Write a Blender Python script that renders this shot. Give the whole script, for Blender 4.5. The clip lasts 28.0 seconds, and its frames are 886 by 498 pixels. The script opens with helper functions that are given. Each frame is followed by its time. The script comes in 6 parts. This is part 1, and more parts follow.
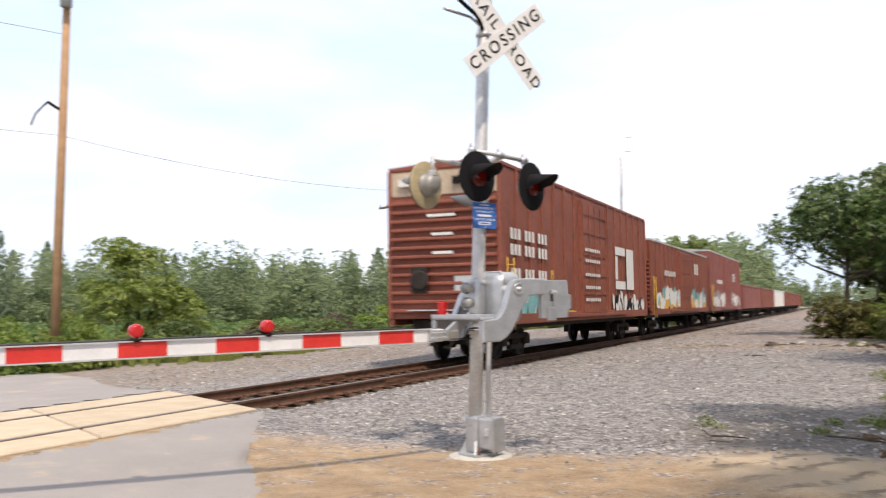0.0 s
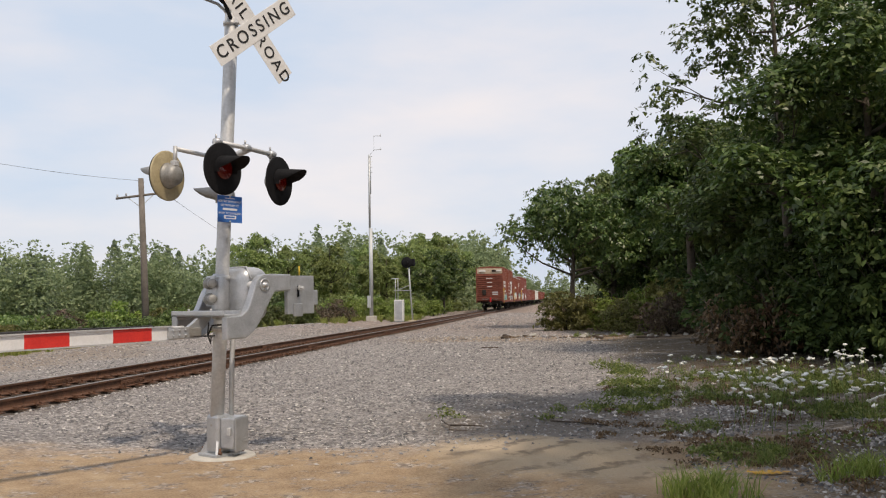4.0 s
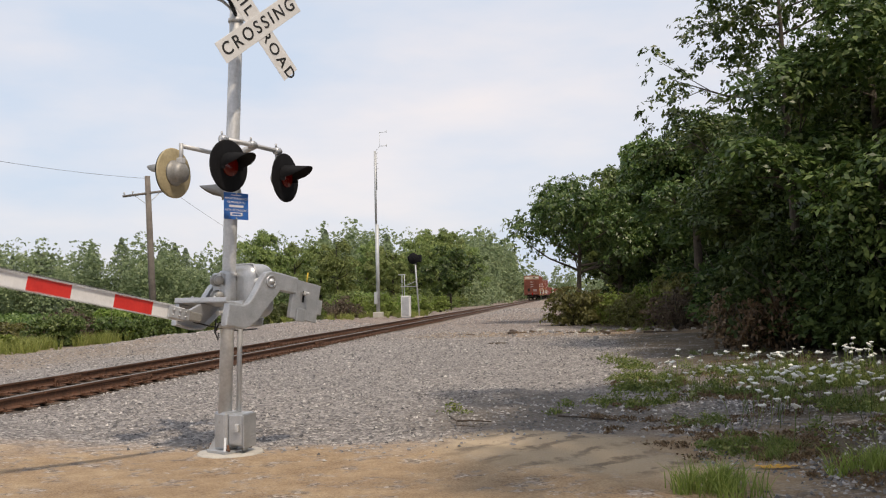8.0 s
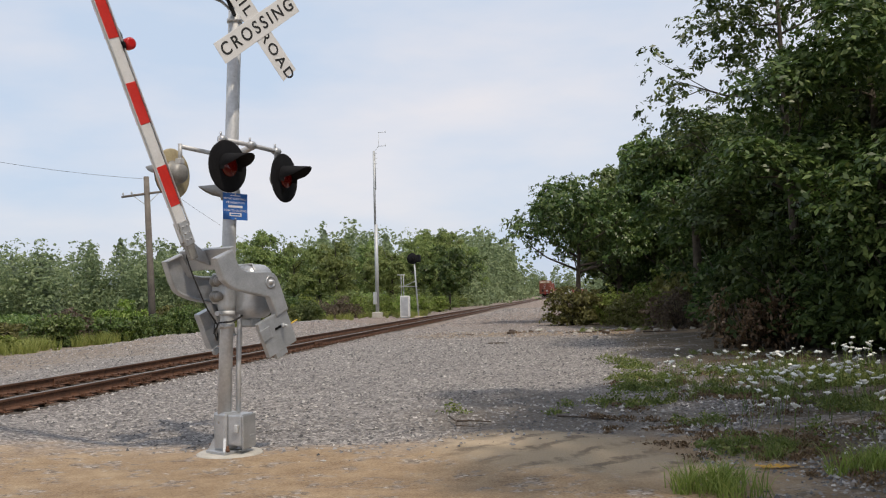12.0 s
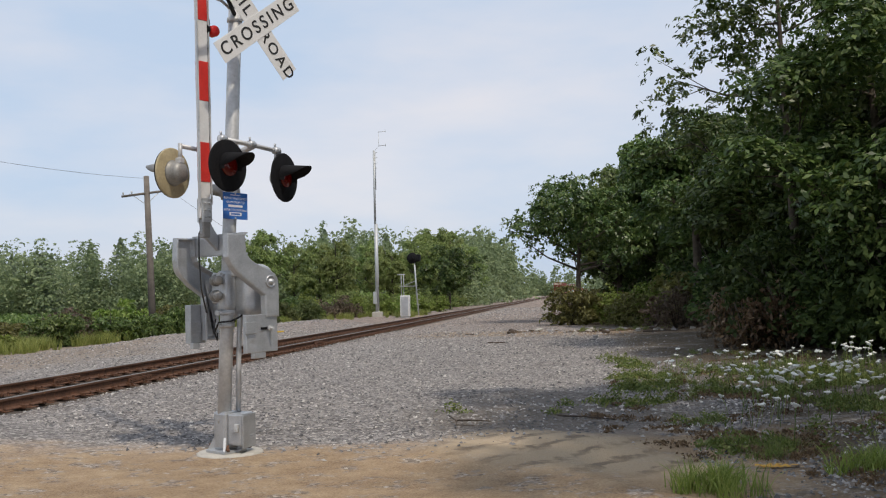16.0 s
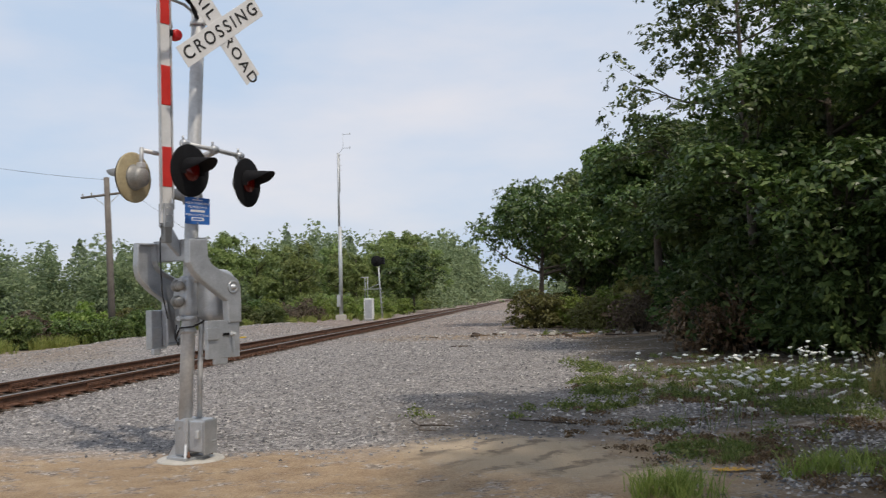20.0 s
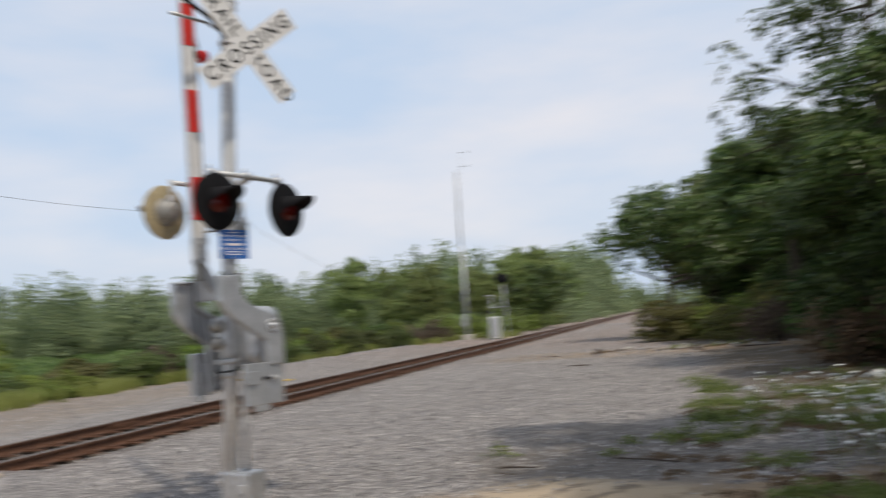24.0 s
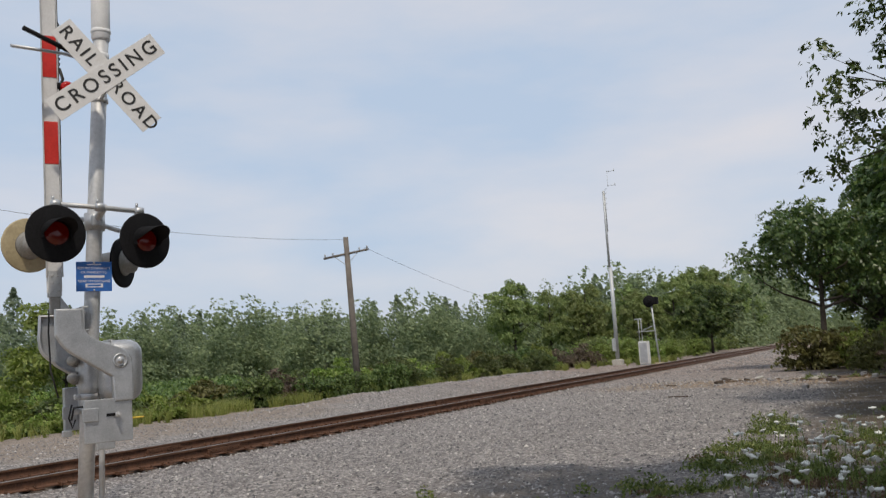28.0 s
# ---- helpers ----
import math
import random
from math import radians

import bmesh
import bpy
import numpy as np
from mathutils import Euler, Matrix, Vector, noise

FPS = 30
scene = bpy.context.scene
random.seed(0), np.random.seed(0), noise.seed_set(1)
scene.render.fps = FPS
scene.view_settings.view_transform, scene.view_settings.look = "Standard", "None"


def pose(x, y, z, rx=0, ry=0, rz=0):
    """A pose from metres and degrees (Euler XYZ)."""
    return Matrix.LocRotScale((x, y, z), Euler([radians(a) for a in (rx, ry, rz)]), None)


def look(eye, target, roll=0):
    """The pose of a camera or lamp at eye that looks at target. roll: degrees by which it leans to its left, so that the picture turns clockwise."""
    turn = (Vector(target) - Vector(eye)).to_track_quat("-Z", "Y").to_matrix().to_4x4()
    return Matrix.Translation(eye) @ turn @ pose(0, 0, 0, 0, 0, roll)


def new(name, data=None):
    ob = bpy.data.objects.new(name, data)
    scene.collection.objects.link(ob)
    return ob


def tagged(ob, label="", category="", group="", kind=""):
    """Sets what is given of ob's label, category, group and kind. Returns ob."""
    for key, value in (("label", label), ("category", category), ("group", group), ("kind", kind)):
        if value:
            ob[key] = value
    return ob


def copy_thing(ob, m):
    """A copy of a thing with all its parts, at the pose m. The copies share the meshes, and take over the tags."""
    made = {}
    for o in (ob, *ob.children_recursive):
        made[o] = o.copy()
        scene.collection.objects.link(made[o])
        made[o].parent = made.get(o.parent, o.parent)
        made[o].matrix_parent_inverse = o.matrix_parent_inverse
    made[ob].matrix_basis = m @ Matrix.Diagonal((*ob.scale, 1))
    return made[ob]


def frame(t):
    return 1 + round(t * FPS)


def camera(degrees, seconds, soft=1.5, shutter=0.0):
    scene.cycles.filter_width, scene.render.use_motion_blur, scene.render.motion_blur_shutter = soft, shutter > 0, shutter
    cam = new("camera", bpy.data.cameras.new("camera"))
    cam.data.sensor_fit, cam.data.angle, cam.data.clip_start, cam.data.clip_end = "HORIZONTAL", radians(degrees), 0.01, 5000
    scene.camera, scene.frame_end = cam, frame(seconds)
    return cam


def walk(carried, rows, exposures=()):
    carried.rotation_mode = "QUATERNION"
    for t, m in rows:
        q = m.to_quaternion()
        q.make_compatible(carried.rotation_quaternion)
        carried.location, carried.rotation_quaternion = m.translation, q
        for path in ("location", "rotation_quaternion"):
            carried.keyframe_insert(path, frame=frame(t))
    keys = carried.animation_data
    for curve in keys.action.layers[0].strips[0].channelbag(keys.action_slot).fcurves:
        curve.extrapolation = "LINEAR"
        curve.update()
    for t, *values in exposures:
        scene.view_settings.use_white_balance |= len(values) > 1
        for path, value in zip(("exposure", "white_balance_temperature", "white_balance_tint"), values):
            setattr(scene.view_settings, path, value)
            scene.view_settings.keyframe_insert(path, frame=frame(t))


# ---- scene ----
cam = camera(53.1, 28.0, soft=1.15, shutter=0.6)
PATH = [
    (0, (5.162, -9.836, 1.789), (4.342, -8.017, 1.92), -0.7),
    (0.5, (5.164, -9.824, 1.797), (4.49, -7.945, 1.925), -0.8),
    (1, (5.165, -9.816, 1.792), (4.616, -7.897, 1.919), -0.7),
    (1.5, (5.165, -9.812, 1.799), (4.727, -7.865, 1.921), -0.7),
    (2, (5.175, -9.821, 1.797), (4.819, -7.857, 1.919), -0.7),
    (2.5, (5.175, -9.835, 1.793), (4.889, -7.86, 1.914), -0.7),
    (3, (5.175, -9.826, 1.793), (4.903, -7.849, 1.912), -0.8),
    (3.5, (5.178, -9.841, 1.792), (4.903, -7.864, 1.909), -0.8),
    (5.5, (5.182, -9.836, 1.793), (4.884, -7.861, 1.895), -1.2),
    (6, (5.182, -9.836, 1.793), (4.884, -7.861, 1.895), -1.2),
    (7, (5.179, -9.831, 1.793), (4.883, -7.856, 1.896), -1.2),
    (8, (5.179, -9.834, 1.79), (4.883, -7.859, 1.894), -1.2),
    (9, (5.184, -9.836, 1.791), (4.889, -7.861, 1.895), -1.2),
    (10, (5.184, -9.843, 1.784), (4.889, -7.868, 1.889), -1.2),
    (11, (5.176, -9.833, 1.785), (4.883, -7.858, 1.89), -1.2),
    (12, (5.176, -9.83, 1.791), (4.882, -7.854, 1.895), -1.3),
    (12.5, (5.18, -9.822, 1.787), (4.886, -7.846, 1.892), -1.3),
    (14.5, (5.18, -9.827, 1.789), (4.886, -7.852, 1.893), -1.3),
    (15, (5.181, -9.828, 1.789), (4.887, -7.853, 1.893), -1.3),
    (16, (5.176, -9.829, 1.79), (4.882, -7.854, 1.893), -1.3),
    (17, (5.178, -9.834, 1.79), (4.882, -7.859, 1.894), -1.2),
    (18, (5.179, -9.826, 1.791), (4.884, -7.851, 1.894), -1.2),
    (19, (5.187, -9.835, 1.789), (4.889, -7.86, 1.893), -1.2),
    (19.5, (5.176, -9.855, 1.797), (4.885, -7.879, 1.9), -0.8),
    (20, (5.193, -9.871, 1.824), (4.979, -7.886, 1.931), -1.2),
    (20.5, (5.196, -9.898, 1.856), (5.03, -7.908, 1.969), -0.8),
    (21, (5.184, -9.915, 1.907), (5.103, -7.924, 2.08), 1.9),
    (21.5, (5.203, -9.886, 1.938), (5.122, -7.895, 2.103), 2.0),
    (23.5, (5.563, -9.074, 1.947), (5.291, -7.1, 2.119), -1.2),
    (24, (5.749, -8.69, 1.922), (5.243, -6.76, 2.078), -3.9),
    (24.1, (5.789, -8.66, 1.935), (5.172, -6.765, 2.1), -3.3),
    (24.5, (5.97, -8.448, 1.962), (5.367, -6.55, 2.138), -3.0),
    (25, (6.19, -8.075, 2.004), (5.601, -6.175, 2.211), -5.7),
    (25.5, (6.481, -7.75, 1.968), (5.76, -5.905, 2.243), -6.9),
    (26, (6.819, -7.488, 1.931), (6.081, -5.643, 2.155), -5.7),
    (26.5, (7.195, -7.306, 1.884), (6.514, -5.435, 2.077), -5.9),
    (27, (7.5, -7.095, 1.938), (6.712, -5.268, 2.14), -4.1),
    (27.5, (7.886, -6.977, 1.898), (7.036, -5.177, 2.091), -3.6),
    (28, (8.316, -6.946, 1.857), (7.423, -5.171, 2.089), -3.5),
]
EXPOSURES = [(0, 0.62, 7100, 15), (0.5, 0.42, 7300, 15), (1, 0.25, 7400, 14), (2, 0.14, 7400, 14), (3, 0.11, 7400, 14), (8, 0.13, 7400, 14), (10, 0.08, 7250, 13), (12, 0.02, 7000, 12), (15, -0.04, 6780, 11), (20, -0.05, 6780, 11), (24, 0.0, 6820, 11), (25.5, -0.08, 6860, 11), (27, -0.2, 6780, 10), (28, -0.18, 6820, 11)]
walk(cam, [(t, look(eye, target, roll)) for t, eye, target, roll in PATH], EXPOSURES)

# ---- light ----
world = bpy.data.worlds.new("sky")
scene.world = world
world.use_nodes = True
wn, wl = world.node_tree.nodes, world.node_tree.links
SUN_EL, SUN_AZ = 59.0, 139.6          # elevation; azimuth clockwise from +y
bg = wn["Background"]
sky = wn.new("ShaderNodeTexSky")
sky.sky_type, sky.sun_disc = "NISHITA", False
sky.sun_elevation, sky.sun_rotation = radians(SUN_EL), radians(SUN_AZ)
sky.dust_density, sky.air_density = 2.5, 1.0
wc = wn.new("ShaderNodeTexCoord")
wmap = wn.new("ShaderNodeMapping")
wmap.inputs["Scale"].default_value = (1.0, 1.0, 3.2)
wnoise = wn.new("ShaderNodeTexNoise")
wnoise.inputs["Scale"].default_value, wnoise.inputs["Detail"].default_value = 2.1, 7
wnoise.inputs["Roughness"].default_value = 0.52
wmix = wn.new("ShaderNodeMixRGB")
wl.new(wc.outputs["Generated"], wmap.inputs["Vector"])
wl.new(wmap.outputs["Vector"], wnoise.inputs["Vector"])
wl.new(sky.outputs["Color"], wmix.inputs[1])
wclo = wn.new("ShaderNodeValToRGB")
wclo.color_ramp.elements[0].position, wclo.color_ramp.elements[1].position = 0.38, 0.66
wclo.color_ramp.elements[0].color, wclo.color_ramp.elements[1].color = (0.545, 0.69, 0.90, 1), (0.80, 0.82, 0.90, 1)
wl.new(wnoise.outputs["Fac"], wclo.inputs["Fac"])
wgain = wn.new("ShaderNodeMixRGB")
wgain.blend_type = "MULTIPLY"
wgain.inputs[0].default_value, wgain.inputs[2].default_value = 1.0, (9.2, 9.2, 9.2, 1)
wl.new(wclo.outputs["Color"], wgain.inputs[1])
wmix.inputs[0].default_value = 0.84
wl.new(wgain.outputs["Color"], wmix.inputs[2])
wl.new(wmix.outputs["Color"], bg.inputs["Color"])
bg.inputs["Strength"].default_value = 0.115

sun = new("sun", bpy.data.lights.new("sun", "SUN"))
sun.data.energy, sun.data.angle, sun.data.color = 2.5, radians(2.0), (1.0, 0.92, 0.80)
az = radians(SUN_AZ)
el = radians(SUN_EL)
toward = Vector((math.sin(az) * math.cos(el), math.cos(az) * math.cos(el), math.sin(el)))
sun.rotation_mode = "QUATERNION"
sun.rotation_quaternion = toward.to_track_quat("Z", "Y")

# ---- materials ----
def nodes_of(name):
    m = bpy.data.materials.new(name)
    m.use_nodes = True
    return m, m.node_tree.nodes, m.node_tree.links, m.node_tree.nodes["Principled BSDF"]


def noise_node(n, l, coord, scale, detail=6, rough=0.6):
    t = n.new("ShaderNodeTexNoise")
    t.inputs["Scale"].default_value, t.inputs["Detail"].default_value, t.inputs["Roughness"].default_value = scale, detail, rough
    l.new(coord, t.inputs["Vector"])
    return t.outputs["Fac"]


def ramp_node(n, l, fac, stops):
    r = n.new("ShaderNodeValToRGB")
    while len(r.color_ramp.elements) < len(stops):
        r.color_ramp.elements.new(0.5)
    for e, (p, c) in zip(r.color_ramp.elements, stops):
        e.position, e.color = p, (*c, 1)
    l.new(fac, r.inputs["Fac"])
    return r.outputs["Color"]


def mix_node(n, l, fac, a, b, kind="MIX"):
    m = n.new("ShaderNodeMixRGB")
    m.blend_type = kind
    for sock, v in zip(m.inputs, (fac, a, b)):
        if isinstance(v, (int, float)):
            sock.default_value = v
        elif isinstance(v, tuple):
            sock.default_value = (*v, 1)
        else:
            l.new(v, sock)
    return m.outputs["Color"]


def calc(n, l, op, a, b=0.0, c=None):
    m = n.new("ShaderNodeMath")
    m.operation = op
    for sock, v in zip(m.inputs, (a, b) if c is None else (a, b, c)):
        if isinstance(v, (int, float)):
            sock.default_value = v
        else:
            l.new(v, sock)
    return m.outputs[0]


def step_node(n, l, v, low, high):
    m = n.new("ShaderNodeMapRange")
    m.interpolation_type = "SMOOTHSTEP"
    l.new(v, m.inputs[0])
    m.inputs[1].default_value, m.inputs[2].default_value = low, high
    return m.outputs[0]


def surface(name, dark, light, rough=0.7, metal=0.0, grain=40.0, blotch=3.0, bump=0.1, stain=None, stain_at=0.62, per_object=0.0):
    """A worn surface: grain and blotches between two colours, an optional stain colour and fine relief."""
    m, n, l, p = nodes_of(name)
    c = n.new("ShaderNodeTexCoord").outputs["Object"]
    fine, big = noise_node(n, l, c, grain), noise_node(n, l, c, blotch, 5)
    both = calc(n, l, "ADD", calc(n, l, "MULTIPLY", fine, 0.45), calc(n, l, "MULTIPLY", big, 0.55))
    col = ramp_node(n, l, both, [(0.36, dark), (0.64, light)])
    if stain:
        s = noise_node(n, l, c, blotch * 2.3, 8, 0.7)
        col = mix_node(n, l, step_node(n, l, s, stain_at, stain_at + 0.12), col, stain)
    if per_object:
        rnd = n.new("ShaderNodeObjectInfo").outputs["Random"]
        h = n.new("ShaderNodeHueSaturation")
        l.new(col, h.inputs["Color"])
        l.new(calc(n, l, "MULTIPLY_ADD", rnd, per_object, 1 - per_object / 2), h.inputs["Value"])
        col = h.outputs["Color"]
    l.new(col, p.inputs["Base Color"])
    p.inputs["Roughness"].default_value, p.inputs["Metallic"].default_value = rough, metal
    if bump:
        b = n.new("ShaderNodeBump")
        b.inputs["Strength"].default_value, b.inputs["Distance"].default_value = bump, 0.01
        l.new(fine, b.inputs["Height"])
        l.new(b.outputs["Normal"], p.inputs["Normal"])
    return m


def leafy(name, dark, light, tip, rough=0.55, through_light=0.3, blotch=0.9):
    """Leaves: every leaf its own green, some light let through."""
    m, n, l, p = nodes_of(name)
    g = n.new("ShaderNodeNewGeometry")
    c = n.new("ShaderNodeTexCoord").outputs["Object"]
    f = calc(n, l, "ADD", calc(n, l, "MULTIPLY", g.outputs["Random Per Island"], 0.6), calc(n, l, "MULTIPLY", noise_node(n, l, c, blotch, 3), 0.5))
    col = ramp_node(n, l, f, [(0.2, dark), (0.62, light), (0.85, tip)])
    rnd = n.new("ShaderNodeObjectInfo").outputs["Random"]
    h = n.new("ShaderNodeHueSaturation")
    l.new(col, h.inputs["Color"])
    l.new(calc(n, l, "MULTIPLY_ADD", rnd, 0.35, 0.85), h.inputs["Value"])
    l.new(calc(n, l, "MULTIPLY_ADD", rnd, 0.03, 0.485), h.inputs["Hue"])
    l.new(h.outputs["Color"], p.inputs["Base Color"])
    p.inputs["Roughness"].default_value = rough
    tr = n.new("ShaderNodeBsdfTranslucent")
    l.new(h.outputs["Color"], tr.inputs["Color"])
    mx = n.new("ShaderNodeMixShader")
    mx.inputs[0].default_value = through_light
    l.new(p.outputs[0], mx.inputs[1])
    l.new(tr.outputs[0], mx.inputs[2])
    l.new(mx.outputs[0], n["Material Output"].inputs["Surface"])
    return m


def glow(name, colour, strength, base=(0.2, 0.01, 0.01)):
    m, n, l, p = nodes_of(name)
    p.inputs["Base Color"].default_value = (*base, 1)
    p.inputs["Emission Color"].default_value = (*colour, 1)
    p.inputs["Emission Strength"].default_value = strength
    p.inputs["Roughness"].default_value = 0.15
    return m


ALU = surface("aluminium_paint", (0.40, 0.41, 0.42), (0.56, 0.57, 0.58), 0.42, 0.55, 60, 4, 0.05, (0.33, 0.32, 0.30), 0.66)
GALV = surface("galvanised_pipe", (0.42, 0.43, 0.435), (0.60, 0.605, 0.61), 0.5, 0.3, 35, 5, 0.06, (0.33, 0.31, 0.28), 0.64)
CAST = surface("cast_aluminium", (0.36, 0.375, 0.39), (0.52, 0.535, 0.555), 0.4, 0.6, 80, 6, 0.12, (0.27, 0.26, 0.25), 0.66)
WHITE = surface("white_sheeting", (0.66, 0.66, 0.65), (0.78, 0.78, 0.78), 0.45, 0, 60, 5, 0.03, (0.58, 0.58, 0.57), 0.7)
ARMWHITE = surface("arm_white", (0.60, 0.60, 0.60), (0.74, 0.74, 0.74), 0.4, 0, 50, 6, 0.03, (0.50, 0.47, 0.43), 0.68)
ARMRED = surface("arm_red", (0.50, 0.022, 0.018), (0.66, 0.04, 0.028), 0.4, 0, 50, 6, 0.03, (0.40, 0.05, 0.04), 0.7)
BLACK = surface("black_paint", (0.006, 0.006, 0.007), (0.014, 0.014, 0.016), 0.75, 0, 50, 5, 0.05, (0.025, 0.025, 0.025), 0.7)
BLACK.node_tree.nodes["Principled BSDF"].inputs["Specular IOR Level"].default_value = 0.15
LETTER = surface("black_letter", (0.012, 0.012, 0.013), (0.03, 0.03, 0.03), 0.5, 0, 50, 5, 0)
TAN = surface("faded_tan_paint", (0.31, 0.26, 0.155), (0.46, 0.385, 0.24), 0.6, 0, 40, 7, 0.08, (0.24, 0.21, 0.16), 0.58)
BLUE = surface("blue_sign", (0.02, 0.11, 0.40), (0.03, 0.16, 0.52), 0.45, 0, 40, 6, 0)
SIGNWHITE = surface("sign_white", (0.7, 0.7, 0.72), (0.8, 0.8, 0.82), 0.5, 0, 50, 6, 0)
RUBBER = surface("black_cable", (0.012, 0.012, 0.012), (0.03, 0.03, 0.03), 0.6, 0, 60, 8, 0)
LENS_DARK = surface("dark_red_lens", (0.10, 0.005, 0.004), (0.17, 0.012, 0.008), 0.15, 0, 120, 20, 0.2)
LENS_LIT = glow("lit_red_lens", (1.0, 0.03, 0.015), 0.016, (0.035, 0.003, 0.003))
REDLAMP = glow("red_arm_lamp", (1.0, 0.02, 0.02), 0.05, (0.42, 0.015, 0.015))
CONCRETE = surface("concrete", (0.36, 0.34, 0.30), (0.52, 0.49, 0.44), 0.9, 0, 60, 4, 0.2, (0.28, 0.25, 0.2), 0.62)
PANEL = surface("crossing_panel", (0.40, 0.315, 0.215), (0.53, 0.435, 0.315), 0.9, 0, 70, 2.5, 0.15, (0.30, 0.25, 0.19), 0.62, 0.14)
RUST = surface("rusty_rail", (0.055, 0.026, 0.015), (0.16, 0.075, 0.042), 0.75, 0.1, 30, 4, 0.3, (0.26, 0.125, 0.06), 0.58)
RAILTOP = surface("worn_rail_head", (0.13, 0.10, 0.08), (0.22, 0.18, 0.15), 0.42, 0.5, 30, 3, 0.02, (0.10, 0.06, 0.04), 0.6)
TIMBER = surface("old_tie", (0.035, 0.026, 0.02), (0.11, 0.08, 0.058), 0.9, 0, 30, 3, 0.4, None, 0.6, 0.3)
POLEWOOD = surface("weathered_pole", (0.105, 0.09, 0.078), (0.20, 0.175, 0.15), 0.9, 0, 50, 3, 0.4)
POLEFRESH = surface("tan_pole", (0.30, 0.17, 0.09), (0.45, 0.28, 0.15), 0.85, 0, 50, 3, 0.3)
BARK = surface("bark", (0.035, 0.028, 0.022), (0.11, 0.09, 0.07), 0.95, 0, 25, 3, 0.6)
STONE = surface("crushed_stone", (0.17, 0.165, 0.165), (0.37, 0.355, 0.345), 0.9, 0, 30, 2, 0.3)
BOXRED = surface("boxcar_red", (0.17, 0.045, 0.026), (0.275, 0.083, 0.049), 0.65, 0, 12, 1.0, 0.06, (0.12, 0.045, 0.032), 0.58)
BOXRED2 = surface("boxcar_faded_red", (0.19, 0.056, 0.046), (0.30, 0.105, 0.086), 0.7, 0, 12, 1.0, 0.06, (0.12, 0.05, 0.04), 0.6)
UNDER = surface("underframe", (0.010, 0.008, 0.007), (0.035, 0.026, 0.02), 0.8, 0.2, 20, 3, 0.2)
ROOFTAN = surface("faded_end_panel", (0.40, 0.31, 0.22), (0.55, 0.45, 0.34), 0.7, 0, 14, 1.5, 0.05, (0.26, 0.11, 0.07), 0.55)
CARWHITE = surface("car_white", (0.6, 0.6, 0.58), (0.74, 0.73, 0.7), 0.6, 0, 14, 2, 0.03, (0.4, 0.3, 0.25), 0.66)
CARGREY = surface("car_grey", (0.36, 0.38, 0.37), (0.5, 0.52, 0.5), 0.6, 0, 14, 2, 0.03, (0.3, 0.25, 0.2), 0.64)
TEAL = surface("spray_teal", (0.10, 0.30, 0.31), (0.22, 0.46, 0.46), 0.6, 0, 14, 3, 0)
AMBER = surface("spray_amber", (0.55, 0.27, 0.03), (0.72, 0.42, 0.06), 0.6, 0, 14, 3, 0)
YELLOW = surface("yellow_stripe", (0.55, 0.36, 0.03), (0.7, 0.48, 0.06), 0.6, 0, 14, 3, 0)
GALVFAR = surface("grey_steel", (0.40, 0.42, 0.43), (0.52, 0.54, 0.55), 0.5, 0.3, 20, 3, 0.05)
TREELEAF = leafy("tree_leaf", (0.026, 0.052, 0.014), (0.08, 0.13, 0.03), (0.18, 0.225, 0.07), 0.42, 0.34)
# far foliage lightened: distance haze is painted into these two leaf colours
HAZEDLEAF = leafy("hazed_far_leaf", (0.155, 0.21, 0.115), (0.24, 0.305, 0.155), (0.335, 0.39, 0.20), 0.6, 0.45, 0.09)
HAZEDCONIFER = leafy("hazed_conifer_leaf", (0.155, 0.21, 0.14), (0.21, 0.27, 0.17), (0.27, 0.33, 0.21), 0.6, 0.45, 0.2)
BUSHLEAF = leafy("bush_leaf", (0.085, 0.14, 0.022), (0.22, 0.30, 0.055), (0.36, 0.41, 0.13), 0.55, 0.42)
# undergrowth leaves made darker to stand for deep shade beneath the crowns
SHADEDBUSH = leafy("shaded_bush_leaf", (0.022, 0.042, 0.013), (0.055, 0.092, 0.025), (0.12, 0.165, 0.05))
OLIVE = leafy("olive_bush_leaf", (0.08, 0.085, 0.024), (0.175, 0.175, 0.05), (0.25, 0.25, 0.085), 0.55, 0.38)
DEAD = leafy("dead_leaf", (0.07, 0.042, 0.022), (0.15, 0.09, 0.05), (0.24, 0.15, 0.085))
GRASS = leafy("grass_blade", (0.07, 0.105, 0.022), (0.15, 0.205, 0.045), (0.27, 0.29, 0.09))
BRIGHTGRASS = leafy("bright_grass_blade", (0.12, 0.18, 0.03), (0.24, 0.32, 0.06), (0.36, 0.40, 0.12))
MEADOWGRASS = leafy("meadow_grass", (0.14, 0.19, 0.04), (0.28, 0.34, 0.08), (0.42, 0.44, 0.15))
STRAW = leafy("straw_blade", (0.18, 0.14, 0.06), (0.30, 0.24, 0.11), (0.40, 0.33, 0.17))
# gloss cut as well, to keep the painted undergrowth shade dark
SHADEDBUSH.node_tree.nodes["Principled BSDF"].inputs["Specular IOR Level"].default_value = 0.2
MIDLEAF = leafy("mid_leaf", (0.045, 0.08, 0.02), (0.11, 0.165, 0.042), (0.22, 0.28, 0.09), 0.46, 0.35)
BACKBUSH = leafy("back_bush_leaf", (0.042, 0.062, 0.018), (0.095, 0.122, 0.033), (0.18, 0.20, 0.065), 0.5, 0.38)
BROWNBUSH = leafy("brown_twig_leaf", (0.07, 0.052, 0.036), (0.14, 0.105, 0.07), (0.22, 0.175, 0.11))
